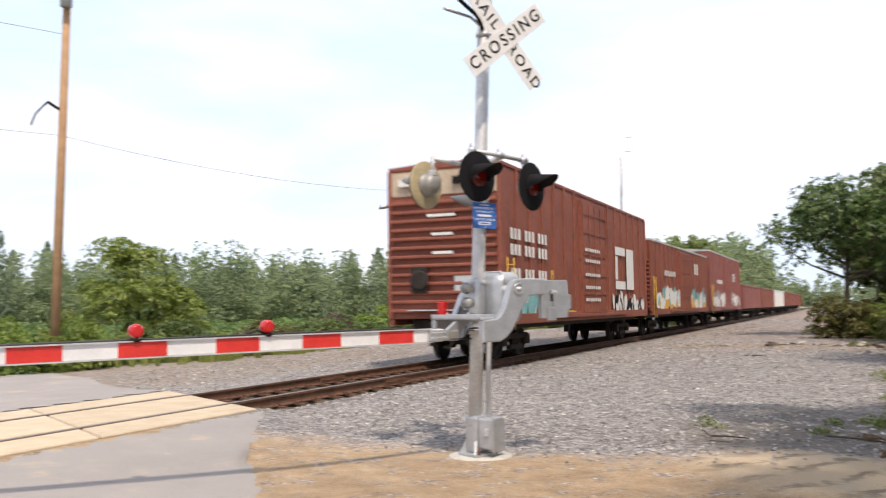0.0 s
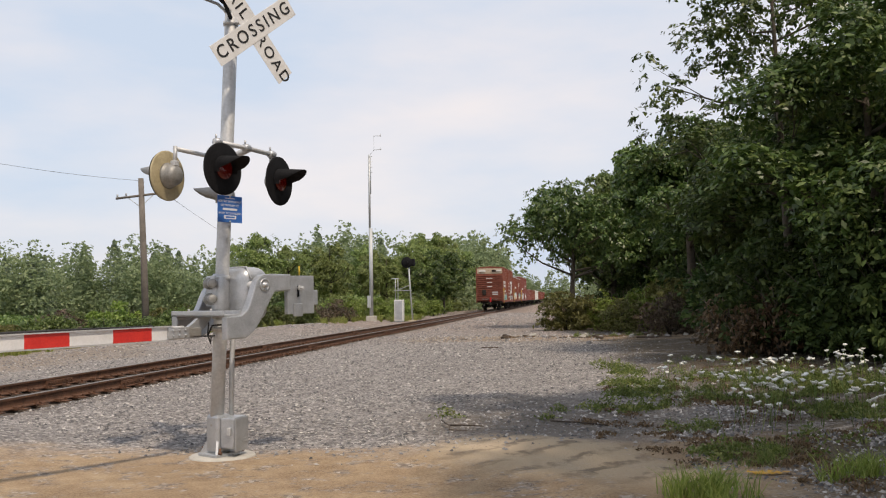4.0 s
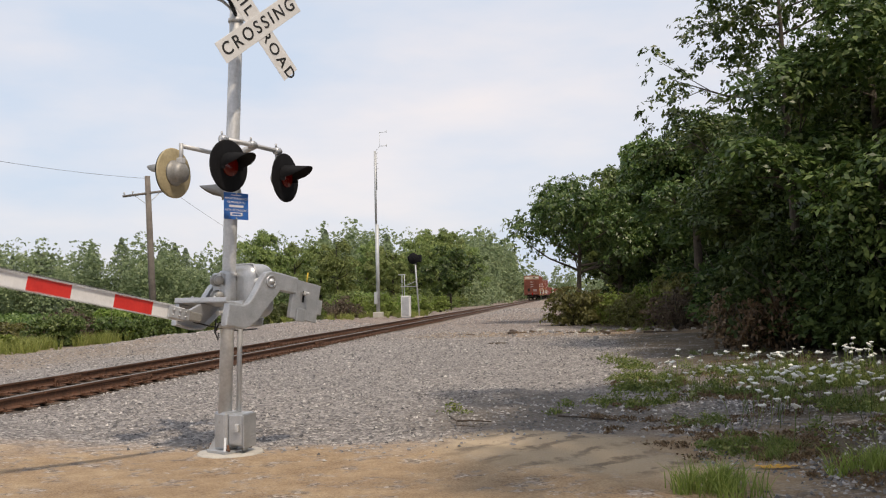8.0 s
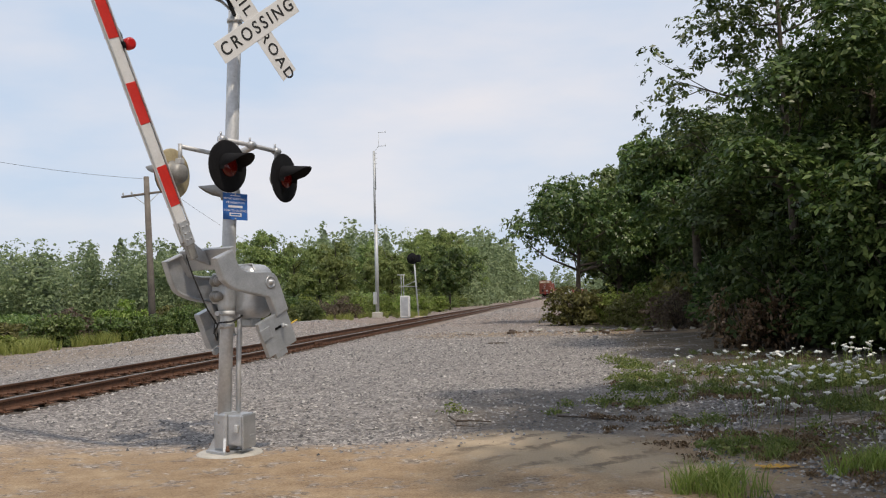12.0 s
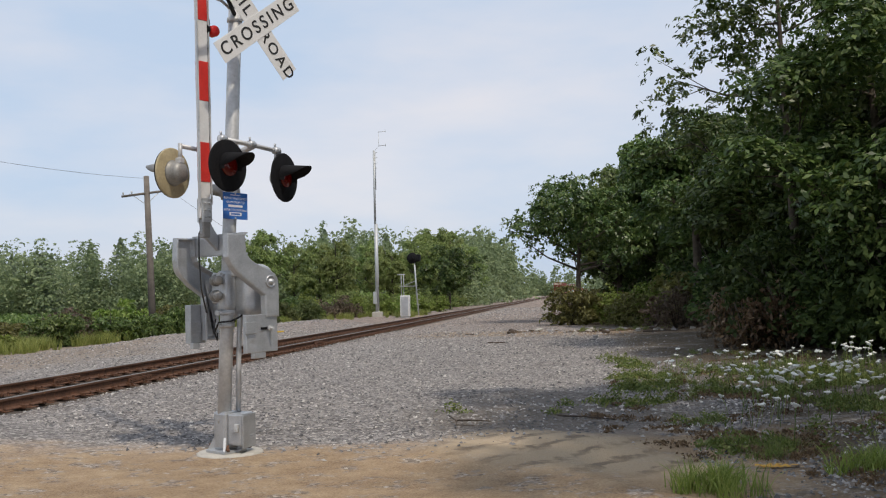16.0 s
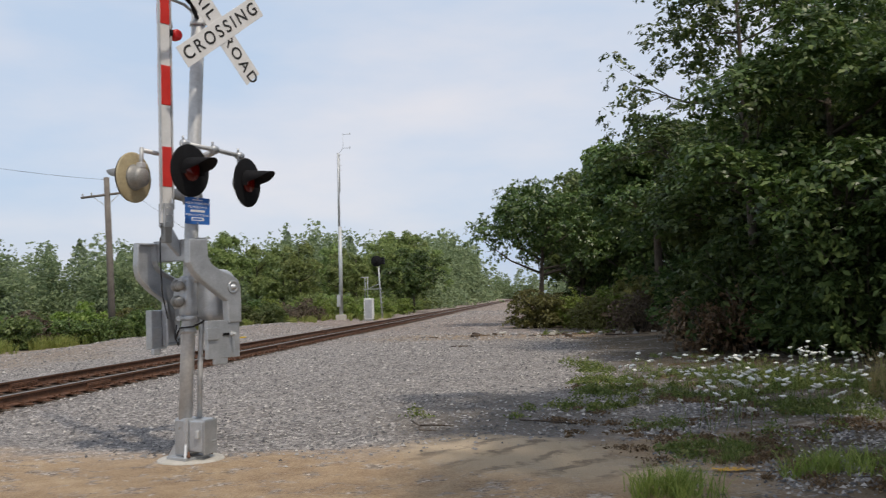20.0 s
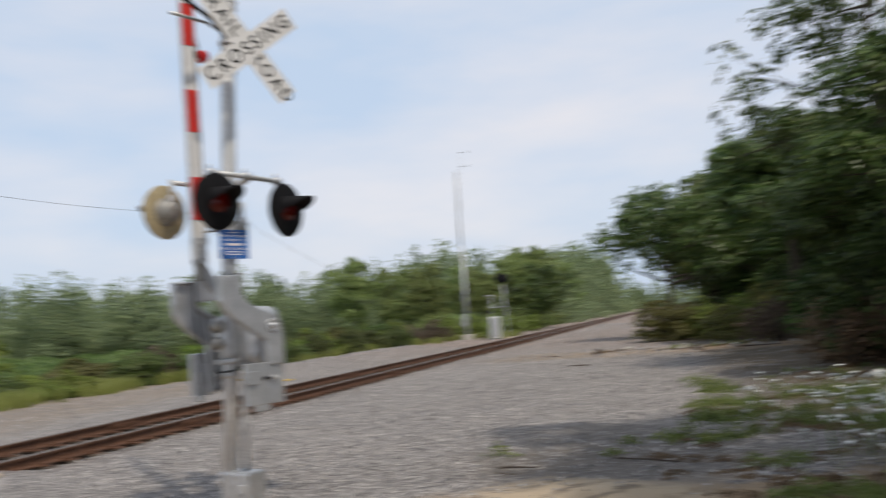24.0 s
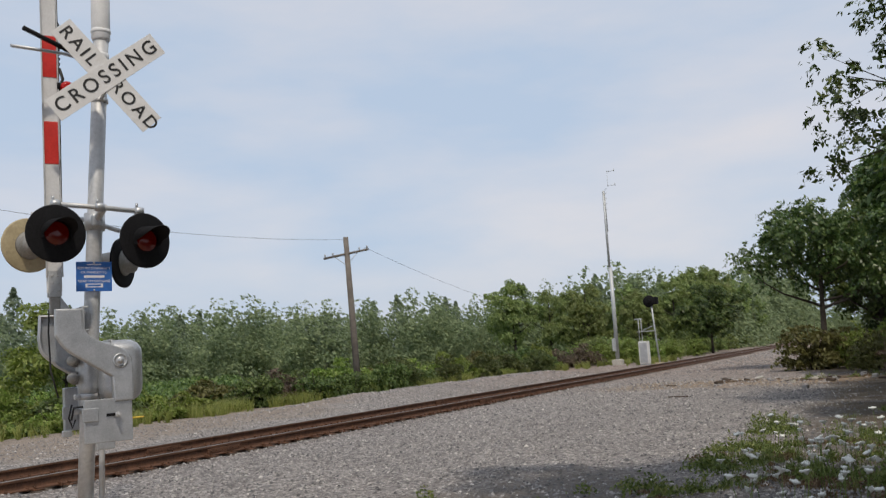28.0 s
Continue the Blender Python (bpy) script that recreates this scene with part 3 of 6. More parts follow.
def build_track():
    foot = [(-0.07, 0.0), (0.07, 0.0), (0.07, 0.012), (0.018, 0.034), (-0.018, 0.034), (-0.07, 0.012)]
    web = [(-0.017, 0.034), (0.017, 0.034), (0.012, 0.06), (0.012, 0.125), (-0.012, 0.125), (-0.012, 0.06)]
    head = [(-0.036, 0.135), (-0.012, 0.125), (0.012, 0.125), (0.036, 0.135), (0.036, 0.165), (0.028, 0.172), (-0.028, 0.172), (-0.036, 0.165)]
    for side in (-1, 1):
        rail = thing("rail", pose(TRACK + side * 0.7525, 0, RAIL_Z - 0.172), "rusty brown steel rail with a dull worn head", "rail", "rails of the track")
        for name, prof in (("rail_foot", foot), ("rail_web", web), ("rail_head", head)):
            bm = bmesh.new()
            ends = [[bm.verts.new((px + line_x(yy) - TRACK, yy, pz)) for px, pz in prof] for yy in [-60.0, 290.0] + [290.0 + 20 * q for q in range(1, 27)]]
            k = len(prof)
            for ra, rb in zip(ends, ends[1:]):
                for i in range(k):
                    f = bm.faces.new((ra[i], ra[(i + 1) % k], rb[(i + 1) % k], rb[i]))
                    f.material_index = 1 if name == "rail_head" and i in (4, 5, 6) else 0
            bmesh.ops.recalc_face_normals(bm, faces=bm.faces[:])
            part(name, bm, [RUST, RAILTOP], rail)
        for yj in (6.2, 18.1, 30.0, 41.9):
            j = part("joint_bar", box((-0.045, yj - 0.45, 0.03), (0.045, yj + 0.45, 0.122), 0.008), RUST, rail, "rusty bolted joint bar")
            for q in range(6):
                part("joint_bolt", tube([(0.04, yj - 0.375 + 0.15 * q, 0.078), (0.07, yj - 0.375 + 0.15 * q, 0.078)], 0.014, 6), RUST, j)
    plate, spike, anchor = bmesh.new(), bmesh.new(), bmesh.new()
    add_box(plate, (-0.17, -0.09, 0), (0.17, 0.09, 0.016), 0.004)
    plate = mesh_of("tie_plate", plate, RUST)
    add_box(anchor, (-0.10, -0.02, -0.03), (0.10, 0.02, 0.03), 0.006)
    anchor = mesh_of("rail_anchor", anchor, RUST)
    add_box(spike, (-0.02, -0.016, 0), (0.02, 0.016, 0.045), 0.005)
    spike = mesh_of("spike", spike, RUST)
    meshes = []
    for k in range(4):
        b = bmesh.new()
        add_box(b, (-1.27, -0.11, -0.16), (1.27, 0.11, 0), 0.012)
        for v in b.verts:
            v.co += Vector((random.uniform(-.015, .015), random.uniform(-.012, .012), random.uniform(-.008, .004)))
        meshes.append(mesh_of("tie", b, TIMBER))
    y = 1.6
    i = 0
    while y < 75:
        tie = new("tie", meshes[i % 4])
        tie.matrix_basis = pose(TRACK + random.uniform(-.04, .04), y, RAIL_Z - 0.192, 0, 0, random.uniform(-1.5, 1.5))
        tagged(tie, "dark weathered wooden tie half sunk in ballast", "railway tie", "ties of the track")
        if y < 45:
            for side in (-1, 1):
                p = new("tie_plate", plate)
                p.parent = tie
                p.location = (side * 0.7525, 0, 0)
                for dx in (-0.1, 0.1):
                    s = new("spike", spike)
                    s.parent = tie
                    s.location = (side * 0.7525 + dx, random.uniform(-.05, .05), 0.014)
                a = new("rail_anchor", anchor)
                a.parent = tie
                a.location = (side * 0.7525, -0.14, 0.028)
        y += 0.53 + random.uniform(-0.03, 0.03)
        i += 1


def build_panels():
    """Concrete crossing panels in three rows, with skewed joints."""
    skew = RY / RX
    floor = thing("crossing_surface", pose(0, 0, 0), "tan concrete panels flush with the rails", "level crossing", "", "structure")
    for x0, x1 in ((TRACK + 0.835, TRACK + 1.56), (TRACK - 0.66, TRACK + 0.66), (TRACK - 1.56, TRACK - 0.835)):
        for k in range(5):
            a = 0.44 - 2.86 * k
            b = a - 2.83
            bm = bmesh.new()
            top = []
            for x, e in ((x0, a), (x0, b), (x1, b), (x1, a)):
                yy = e + skew * (x + 2.35) + random.uniform(-.01, .01)
                top.append((x, yy))
            z1, z0 = RAIL_Z - 0.004, RAIL_Z - 0.2
            up = [bm.verts.new((x, y, z1)) for x, y in top]
            dn = [bm.verts.new((x, y, z0)) for x, y in top]
            face = bm.faces.new(up)
            for i in range(4):
                bm.faces.new((up[i], dn[i], dn[(i + 1) % 4], up[(i + 1) % 4]))
            bmesh.ops.recalc_face_normals(bm, faces=bm.faces[:])
            bmesh.ops.bevel(bm, geom=list(face.edges), offset=0.015, segments=1, affect="EDGES")
            part("crossing_panel", bm, PANEL, floor)


# ---- the crossing signal ----
GATE = None


def lean(z):
    return -0.085 + 0.046 * z


def light_head(root, at, turn, lit, front, back_paint=None):
    """A round background with hood, lens and a domed housing behind it."""
    m = pose(*at, 0, 0, turn)
    bm = bmesh.new()
    back = Matrix.Rotation(radians(90), 4, "X")
    add_lathe(bm, [(0.02, -0.014), (0.245, -0.014), (0.258, -0.008), (0.258, 0.002), (0.245, 0.006), (0.02, 0.006)], 40, back)
    disc = part("light_disc", bm, BLACK if front else (back_paint or TAN), root, "round black light background" if front else "round tan-backed light background")
    disc.matrix_basis = m
    if not front:
        bm = bmesh.new()
        add_lathe(bm, [(0.02, 0.018), (0.25, 0.018), (0.25, 0.022), (0.02, 0.022)], 40, back)
        part("disc_face", bm, BLACK, disc)
    bm = bmesh.new()
    add_lathe(bm, [(0.02, 0.0), (0.102, 0.0), (0.102, 0.012), (0.02, 0.02)], 28, back @ Matrix.Translation((0, 0, 0.012)))
    part("lens", bm, LENS_LIT if lit else LENS_DARK, disc, "glowing red lens" if lit else "dark red lens")
    bm = bmesh.new()
    add_lathe(bm, [(0.135, -0.015), (0.128, -0.03), (0.112, -0.04), (0.108, -0.09), (0.098, -0.12), (0.07, -0.14), (0.03, -0.148), (0.01, -0.15)], 28, back)
    part("housing", bm, DOME, disc, "domed grey lamp housing")
    # hood: upper half tube, cut back below
    bm = bmesh.new()
    rings = []
    for k in range(15):
        a = radians(-18 + 216 * k / 14)
        reach = 0.07 + 0.24 * max(0.0, math.sin(a)) ** 0.6
        rings.append([bm.verts.new((0.132 * math.cos(a) * s, -d, 0.132 * math.sin(a) * s - 0.10 * max(0, d - 0.02))) for s, d in ((1, 0.01), (1, reach), (0.95, reach), (0.95, 0.01))])
    for a, b in zip(rings, rings[1:]):
        for i in range(3):
            bm.faces.new((a[i], a[i + 1], b[i + 1], b[i])).smooth = True
    part("hood", bm, BLACK if front else DOME, disc, "long black hood" if front else "long weathered grey hood")
    bm = bmesh.new()
    add_tube(bm, [(0, 0.09, 0.1), (0, 0.10, 0.2), (0, 0.10, 0.30)], 0.022)
    add_box(bm, (-0.035, 0.06, 0.09), (0.035, 0.13, 0.15), 0.01)
    part("hanger", bm, GALV, disc)
    return disc


def rounded(pts, times=2):
    """An open line with its corners cut round; its ends stay."""
    for _ in range(times):
        out = [pts[0]]
        for (ax, az), (bx, bz) in zip(pts, pts[1:]):
            out += [(ax * 0.75 + bx * 0.25, az * 0.75 + bz * 0.25), (ax * 0.25 + bx * 0.75, az * 0.25 + bz * 0.75)]
        pts = out + [pts[-1]]
    return pts


def build_signal():
    global GATE
    root = thing("crossing_signal", MAST, "silver crossing signal with gate, crossbuck and red lights", "crossing signal")
    bm = bmesh.new()
    add_tube(bm, [(lean(z), 0, z) for z in (0.3, 1.5, 3.0, 4.9)], 0.071, 20)
    part("mast", bm, GALV, root, "galvanised round mast")
    bm = bmesh.new()
    add_lathe(bm, [(0.078, 0), (0.088, 0.02), (0.088, 0.42), (0.078, 0.47), (0.02, 0.48)], 24, pose(lean(4.85), 0, 4.86))
    add_lathe(bm, [(0.078, 0), (0.085, 0.01), (0.085, 0.06), (0.078, 0.07)], 24, pose(lean(4.6), 0, 4.66))
    add_lathe(bm, [(0.088, 0), (0.095, 0.01), (0.095, 0.03), (0.088, 0.04)], 24, pose(lean(4.85), 0, 4.93))
    part("bell", bm, WHITE, root, "cylindrical silver bell")
    # foot: flared casting, bolts, junction box
    bm = bmesh.new()
    add_box(bm, (-0.14, -0.095, 0.03), (0.05, 0.095, 0.42), 0.03)
    add_box(bm, (-0.19, -0.15, 0.0), (0.11, 0.15, 0.035), 0.008)
    for a in range(4):
        t = pose(-0.045, 0, 0, 0, 0, 45 + 90 * a)
        vs = [bm.verts.new(t @ Vector(c)) for c in ((0.09, -0.012, 0.03), (0.19, -0.012, 0.03), (0.12, -0.012, 0.16), (0.09, 0.012, 0.03), (0.19, 0.012, 0.03), (0.12, 0.012, 0.16))]
        for f in ((0, 1, 2), (5, 4, 3), (0, 3, 4, 1), (1, 4, 5, 2), (2, 5, 3, 0)):
            bm.faces.new([vs[i] for i in f])
    part("mast_foot", bm, CAST, root, "cast foot with a square flange")
    for a in range(4):
        bm = bmesh.new()
        add_lathe(bm, [(0.012, 0.03), (0.022, 0.03), (0.022, 0.055), (0.012, 0.055), (0.012, 0.09)], 8, pose(0.145 * math.cos(radians(90 * a + 45)) * 1.35, 0.145 * math.sin(radians(90 * a + 45)) * 1.35, 0))
        part("bolt", bm, RUST, root)
    bm = box((-0.13, -0.27, 0.08), (0.12, -0.105, 0.40), 0.02)
    jb = part("junction_box", bm, CAST, root, "grey cast junction box")
    jb.matrix_basis = pose(-0.03, 0.045, 0, 0, 0, 22)
    part("box_lid", box((-0.14, -0.29, 0.05), (0.13, -0.272, 0.39), 0.012), CAST, jb)
    for z in (0.14, 0.17):
        part("raised_line", box((0.0, -0.296, z), (0.09, -0.289, z + 0.012)), ALU, jb)
    part("latch", box((-0.17, -0.24, 0.22), (-0.13, -0.2, 0.30), 0.008), GALV, jb)
    part("conduit", tube([(0.065, -0.06, 0.38), (0.075, -0.06, 0.9), (0.095, -0.06, 1.36), (0.12, -0.06, 1.6), (0.13, -0.05, 1.78)], 0.027), GALV, root, "thin grey conduit")
    # clamps
    for z in (1.27, 1.40, 1.79):
        bm = bmesh.new()
        add_lathe(bm, [(0.068, 0), (0.084, 0), (0.084, 0.05), (0.068, 0.05)], 24, pose(lean(z), 0, z))
        add_box(bm, (lean(z) - 0.13, -0.03, z), (lean(z) - 0.06, 0.03, z + 0.05), 0.008)
        add_tube(bm, [(lean(z) - 0.10, -0.06, z + 0.025), (lean(z) - 0.10, 0.06, z + 0.025)], 0.012, 8)
        part("clamp", bm, GALV, root)
    bm = bmesh.new()
    add_lathe(bm, [(0.07, 0), (0.088, 0.02), (0.092, 0.06), (0.092, 0.36), (0.086, 0.40), (0.07, 0.42)], 24, pose(lean(1.6) - 0.004, 0.01, 1.44))
    add_box(bm, (lean(1.6) - 0.10, 0.0, 1.52), (lean(1.6) - 0.02, 0.14, 1.84), 0.02)
    part("mounting_saddle", bm, CAST, root, "cast saddle round the mast")
    # mechanism housing
    bm = bmesh.new()
    add_box(bm, (0.05, -0.28, 1.36), (0.425, 0.26, 1.93), 0.13, None, 6)
    part("mechanism_housing", bm, CAST, root, "rounded grey gate mechanism housing", True)
    bm = bmesh.new()
    add_tube(bm, [(0.14, -0.288, 1.80), (0.14, -0.22, 1.925), (0.14, 0.20, 1.925), (0.14, 0.268, 1.80)], 0.012, 6)
    part("housing_rim", bm, ALU, root)
    part("housing_foot", box((0.2, -0.12, 1.27), (0.34, 0.1, 1.37), 0.02), CAST, root)
    for z in (1.60, 1.76):
        bm = bmesh.new()
        add_lathe(bm, [(0.02, -0.10), (0.06, -0.10), (0.062, -0.03), (0.04, -0.028), (0.04, 0.02), (0.046, 0.022), (0.046, 0.085), (0.03, 0.095), (0.006, 0.098)], 18, pose(-0.145, 0.0, z, 0, 0, -25) @ Matrix.Rotation(radians(90), 4, "X"))
        add_tube(bm, [(-0.12, 0.03, z), (lean(z), 0.0, z)], 0.03, 8)
        part("buffer", bm, DOME, root, "round grey rubber-faced buffer")
    # crossbuck blades, .44 m before the mast
    cx, cy, cz = 0.098, -0.405, 4.382
    for ang, text, size in ((38.5, "CROSSING", 0.184), (-47.8, "RAIL ROAD", 0.17)):
        bm = bmesh.new()
        off = 0.0 if ang > 0 else 0.006
        add_box(bm, (-0.595, -0.002, -0.114), (0.595, 0.002, 0.114), 0.0015)
        blade = part("crossbuck_blade", bm, WHITE, root, "white crossbuck blade with black letters")
        blade.matrix_basis = pose(cx, cy + off, cz, 0, 0, -5) @ pose(0, 0, 0, 0, -ang, 0)
        face = pose(0, -0.0035, 0, 90, 0, 0)
        if ang > 0:
            letters(text, size, LETTER, blade, face, space=1.36, bold=0.002)
        else:
            letters("RAIL", size, LETTER, blade, pose(-0.36, -0.0035, 0, 90, 0, 0), space=1.28, bold=0.002)
            letters("ROAD", size, LETTER, blade, pose(0.355, -0.0035, 0, 90, 0, 0), space=1.28, bold=0.002)
    bm = bmesh.new()
    for dz in (-0.13, 0.15):
        add_tube(bm, [(lean(4.4), -0.05, cz + dz), (cx + 0.02, cy + 0.012, cz + dz * 0.5)], 0.016, 8)
        add_lathe(bm, [(0.068, 0), (0.08, 0), (0.08, 0.04), (0.068, 0.04)], 20, pose(lean(4.4), 0, cz + dz - 0.02))
    part("crossbuck_bracket", bm, GALV, root)
    # side rods near the top
    part("side_rod", tube([(lean(4.6), 0, 4.62), (-0.25, -0.25, 4.60), (-0.72, -0.43, 4.55)], 0.016, 8), ALU, root, "thin white side rod")
    part("side_rod", tube([(lean(4.6), 0, 4.58), (-0.2, -0.3, 4.61), (-0.62, -0.43, 4.73)], 0.022, 8), BLACK, root, "thick black side rod")
    # light crossarms and heads
    bm = bmesh.new()
    add_tube(bm, [(-0.36, -0.39, 3.15), (0.0, -0.37, 3.14), (0.38, -0.34, 3.12)], 0.024, 10)
    add_tube(bm, [(lean(3.1), 0, 3.06), (lean(3.1), -0.37, 3.14)], 0.035, 10)
    arm = part("front_crossarm", bm, GALV, root)
    for fx, fy, fz in ((-0.36, -0.39, 3.15), (0.02, -0.37, 3.14), (0.38, -0.34, 3.12)):
        bm = bmesh.new()
        add_lathe(bm, [(0.01, -0.045), (0.035, -0.04), (0.043, -0.015), (0.043, 0.015), (0.035, 0.04), (0.01, 0.045)], 12, pose(fx, fy, fz, 0, 90, 0))
        add_tube(bm, [(fx - 0.02, fy, fz + 0.03), (fx - 0.02, fy, fz + 0.075)], 0.012, 6)
        part("pipe_fitting", bm, CAST, arm)
    bm = bmesh.new()
    add_tube(bm, [(-0.46, 0.18, 3.14), (0.0, 0.22, 3.12), (0.40, 0.50, 3.06)], 0.024, 10)
    add_tube(bm, [(lean(3.1), 0, 3.02), (lean(3.1), 0.22, 3.11)], 0.035, 10)
    part("rear_crossarm", bm, GALV, root)
    bm = bmesh.new()
    add_lathe(bm, [(0.068, 0), (0.095, 0), (0.095, 0.16), (0.068, 0.16)], 20, pose(lean(3.0), 0, 2.98))
    add_box(bm, (lean(3.0) - 0.05, -0.14, 3.0), (lean(3.0) + 0.05, 0.14, 3.12), 0.02)
    part("crossarm_bracket", bm, CAST, root)
    light_head(root, (-0.373, -0.488, 2.87), 8, True, True)
    light_head(root, (0.409, -0.429, 2.83), 17, True, True)
    light_head(root, (-0.48, 0.27, 2.865), 195, False, False)
    light_head(root, (0.45, 0.58, 2.74), 231, False, False, BLACK)
    # blue notice
    bm = box((-0.147, -0.003, -0.133), (0.147, 0.0, 0.133), 0.001)
    sign = part("notice_sign", bm, BLUE, root, "small blue notice with white lettering")
    sign.matrix_basis = Matrix.LocRotScale((0.02, -0.10, 2.53), None, (1.08, 1, 1.04))
    for text, z in (("REPORT EMERGENCY", 0.075), ("OR PROBLEM TO", 0.037), ("REFER TO CROSSING", -0.042)):
        letters(text, 0.0285, SIGNWHITE, sign, pose(0, -0.0045, z, 90, 0, 0), "notice_text", 0.0006, 1.0)
    for lo, hi in (((-0.06, 0.104), (0.06, 0.112)), ((-0.085, -0.012), (0.085, 0.010)), ((-0.072, -0.098), (0.072, -0.064))):
        part("white_bar", box((lo[0], -0.0052, lo[1]), (hi[0], -0.0035, hi[1])), SIGNWHITE, sign)
    part("dark_bar", box((-0.055, -0.006, -0.089), (0.055, -0.0053, -0.073)), BLUE, sign)
    for z in (-0.123, 0.122):
        bm = bmesh.new()
        add_lathe(bm, [(0.004, 0.002), (0.009, 0.004), (0.009, 0.006), (0.004, 0.008)], 10, pose(0, 0, z) @ Matrix.Rotation(radians(90), 4, "X"))
        part("screw", bm, GALV, sign)

    # gate: lowered pose, origin on the pivot, arm towards -x
    bm = bmesh.new()
    add_box(bm, (-7.6, -0.018, -0.065), (-0.66, 0.018, 0.065), 0.006)
    gate = part("gate_arm", bm, ARMWHITE, root, "white aluminium gate arm with red stripes")
    GATE = gate
    for v in gate.data.vertices:
        v.co.z -= 0.455
        v.co.y += 0.40
    s = 1.03
    while s < 7.5:
        part("red_stripe", box((-min(s + 0.405, 7.57), 0.377, -0.517), (-s, 0.423, -0.393), 0.003), ARMRED, gate, "red reflective stripe")
        s += 0.831
    part("arm_edge", box((-7.6, 0.36, -0.529), (-0.80, 0.378, -0.519)), GALV, gate)
    part("arm_edge", box((-7.6, 0.36, -0.391), (-0.80, 0.378, -0.381)), GALV, gate)
    bm = bmesh.new()
    add_tube(bm, [(-7.5, 0.42, -0.375), (-3.0, 0.42, -0.375), (-2.2, 0.42, -0.372), (-1.0, 0.41, -0.38)], 0.011, 8)
    part("arm_wire", bm, RUBBER, gate)
    for sx in (2.61, 3.78, 7.3):
        bm = bmesh.new()
        add_lathe(bm, [(0.02, 0), (0.05, 0.0), (0.055, 0.02), (0.02, 0.03)], 16, pose(-sx, 0.40, -0.392))
        lamp = part("lamp_base", bm, BLACK, gate)
        bm = bmesh.new()
        add_lathe(bm, [(0.03, -0.05), (0.05, -0.046), (0.059, -0.028), (0.059, 0.028), (0.05, 0.046), (0.03, 0.05)], 20, pose(-sx, 0.40, -0.302) @ Matrix.Rotation(radians(90), 4, "X"))
        part("arm_lamp", bm, REDLAMP, gate, "round red arm lamp")
    bm = bmesh.new()
    coil = [(-2.78 - 0.14 * k / 6 * 0.35, 0.42 + 0.018 * math.cos(k * 1.05), -0.372 + 0.018 * math.sin(k * 1.05)) for k in range(60)]
    add_tube(bm, coil, 0.006, 5)
    add_tube(bm, [(-2.80, 0.42, -0.36), (-2.70, 0.43, -0.33), (-2.62, 0.43, -0.36), (-2.55, 0.42, -0.38)], 0.014, 6)
    part("coiled_cord", bm, RUBBER, gate, "black coiled cord")
    bm = bmesh.new()
    add_box(bm, (-0.86, 0.35, -0.51), (-0.62, 0.376, -0.40), 0.004)
    add_box(bm, (-0.86, 0.424, -0.51), (-0.62, 0.448, -0.40), 0.004)
    for bx in (-0.81, -0.74, -0.67):
        for bz in (-0.48, -0.43):
            add_lathe(bm, [(0.004, 0), (0.011, 0), (0.011, 0.014), (0.004, 0.016)], 8, pose(bx, 0.35, bz) @ Matrix.Rotation(radians(90), 4, "X"))
    part("arm_clamp", bm, ALU, gate)
    bm = bmesh.new()
    add_tube(bm, [(-0.62, 0.36, -0.455), (-0.62, 0.44, -0.455)], 0.045, 12)
    add_box(bm, (-0.66, 0.365, -0.50), (-0.46, 0.435, -0.41), 0.012)
    part("breakaway_hinge", bm, DOME, gate, "dark grey breakaway hinge")
    bm = bmesh.new()
    add_plate(bm, [(-0.64, -0.50), (-0.50, -0.50), (-0.33, -0.31), (-0.48, -0.31), (-0.64, -0.42)], 0.375, 0.425, 0.006)
    part("hinge_plate", bm, CAST, gate)
    for by in (0.22, 0.58):
        part("tie_bolt", tube([(-0.46, by, -0.255), (-0.46, by, -0.23)], 0.012, 6), GALV, gate)
    outline = [(0.53, .48), (0.31, .48), (0.30, .30), (0.24, .21), (-.03, .11), (-.09, .06), (-.115, -.02), (-.11, -.36), (.06, -.36), (.07, -.14), (0.28, .0), (0.46, .12), (0.53, .25)]
    outline = outline[:2] + rounded(outline[2:8]) + outline[8:9] + rounded(outline[9:])
    far_outline = [(-z if z > -0.3 else 0.60, -x - 0.13 * min(1.0, max(0.0, (0.28 - z) / 0.3))) for x, z in outline]
    outline = [(-z, -x) for x, z in outline]
    for y0, y1, name in ((-0.055, 0.035, "near"), (0.76, 0.85, "far")):
        bm = bmesh.new()
        add_plate(bm, outline if name == "near" else far_outline, y0, y1, 0.014)
        if name == "far":
            bm.faces.ensure_lookup_table()
            face = max((f for f in bm.faces if f.normal.y < -0.9), key=lambda f: f.calc_area())
            bmesh.ops.inset_region(bm, faces=[face], thickness=0.028, depth=-0.05)
        arm = part("side_arm", bm, CAST, gate, "curved cast side arm")
        bm = bmesh.new()
        add_lathe(bm, [(0.03, 0), (0.066, 0), (0.066, 0.010), (0.052, 0.012), (0.048, 0.004), (0.024, 0.004), (0.022, 0.035), (0.008, 0.04)], 24, Matrix.Translation((0, y0 + 0.0 if name == "near" else y1, 0)) @ Matrix.Rotation(radians(90 if name == "near" else -90), 4, "X"))
        part("boss", bm, CAST, arm, "round bolted boss")
        yc = (y0 + y1) / 2
        bm = box((0.33, yc - 0.025, -0.31), (0.71, yc + 0.03, 0.095), 0.006) if name == "near" else box((0.22, yc + 0.06, -0.31), (0.63, yc + 0.16, -0.12), 0.006)
        weight = part("counterweight", bm, CAST, arm, "flat grey counterweight block")
        bm = bmesh.new()
        sgn = -1 if name == "near" else 1
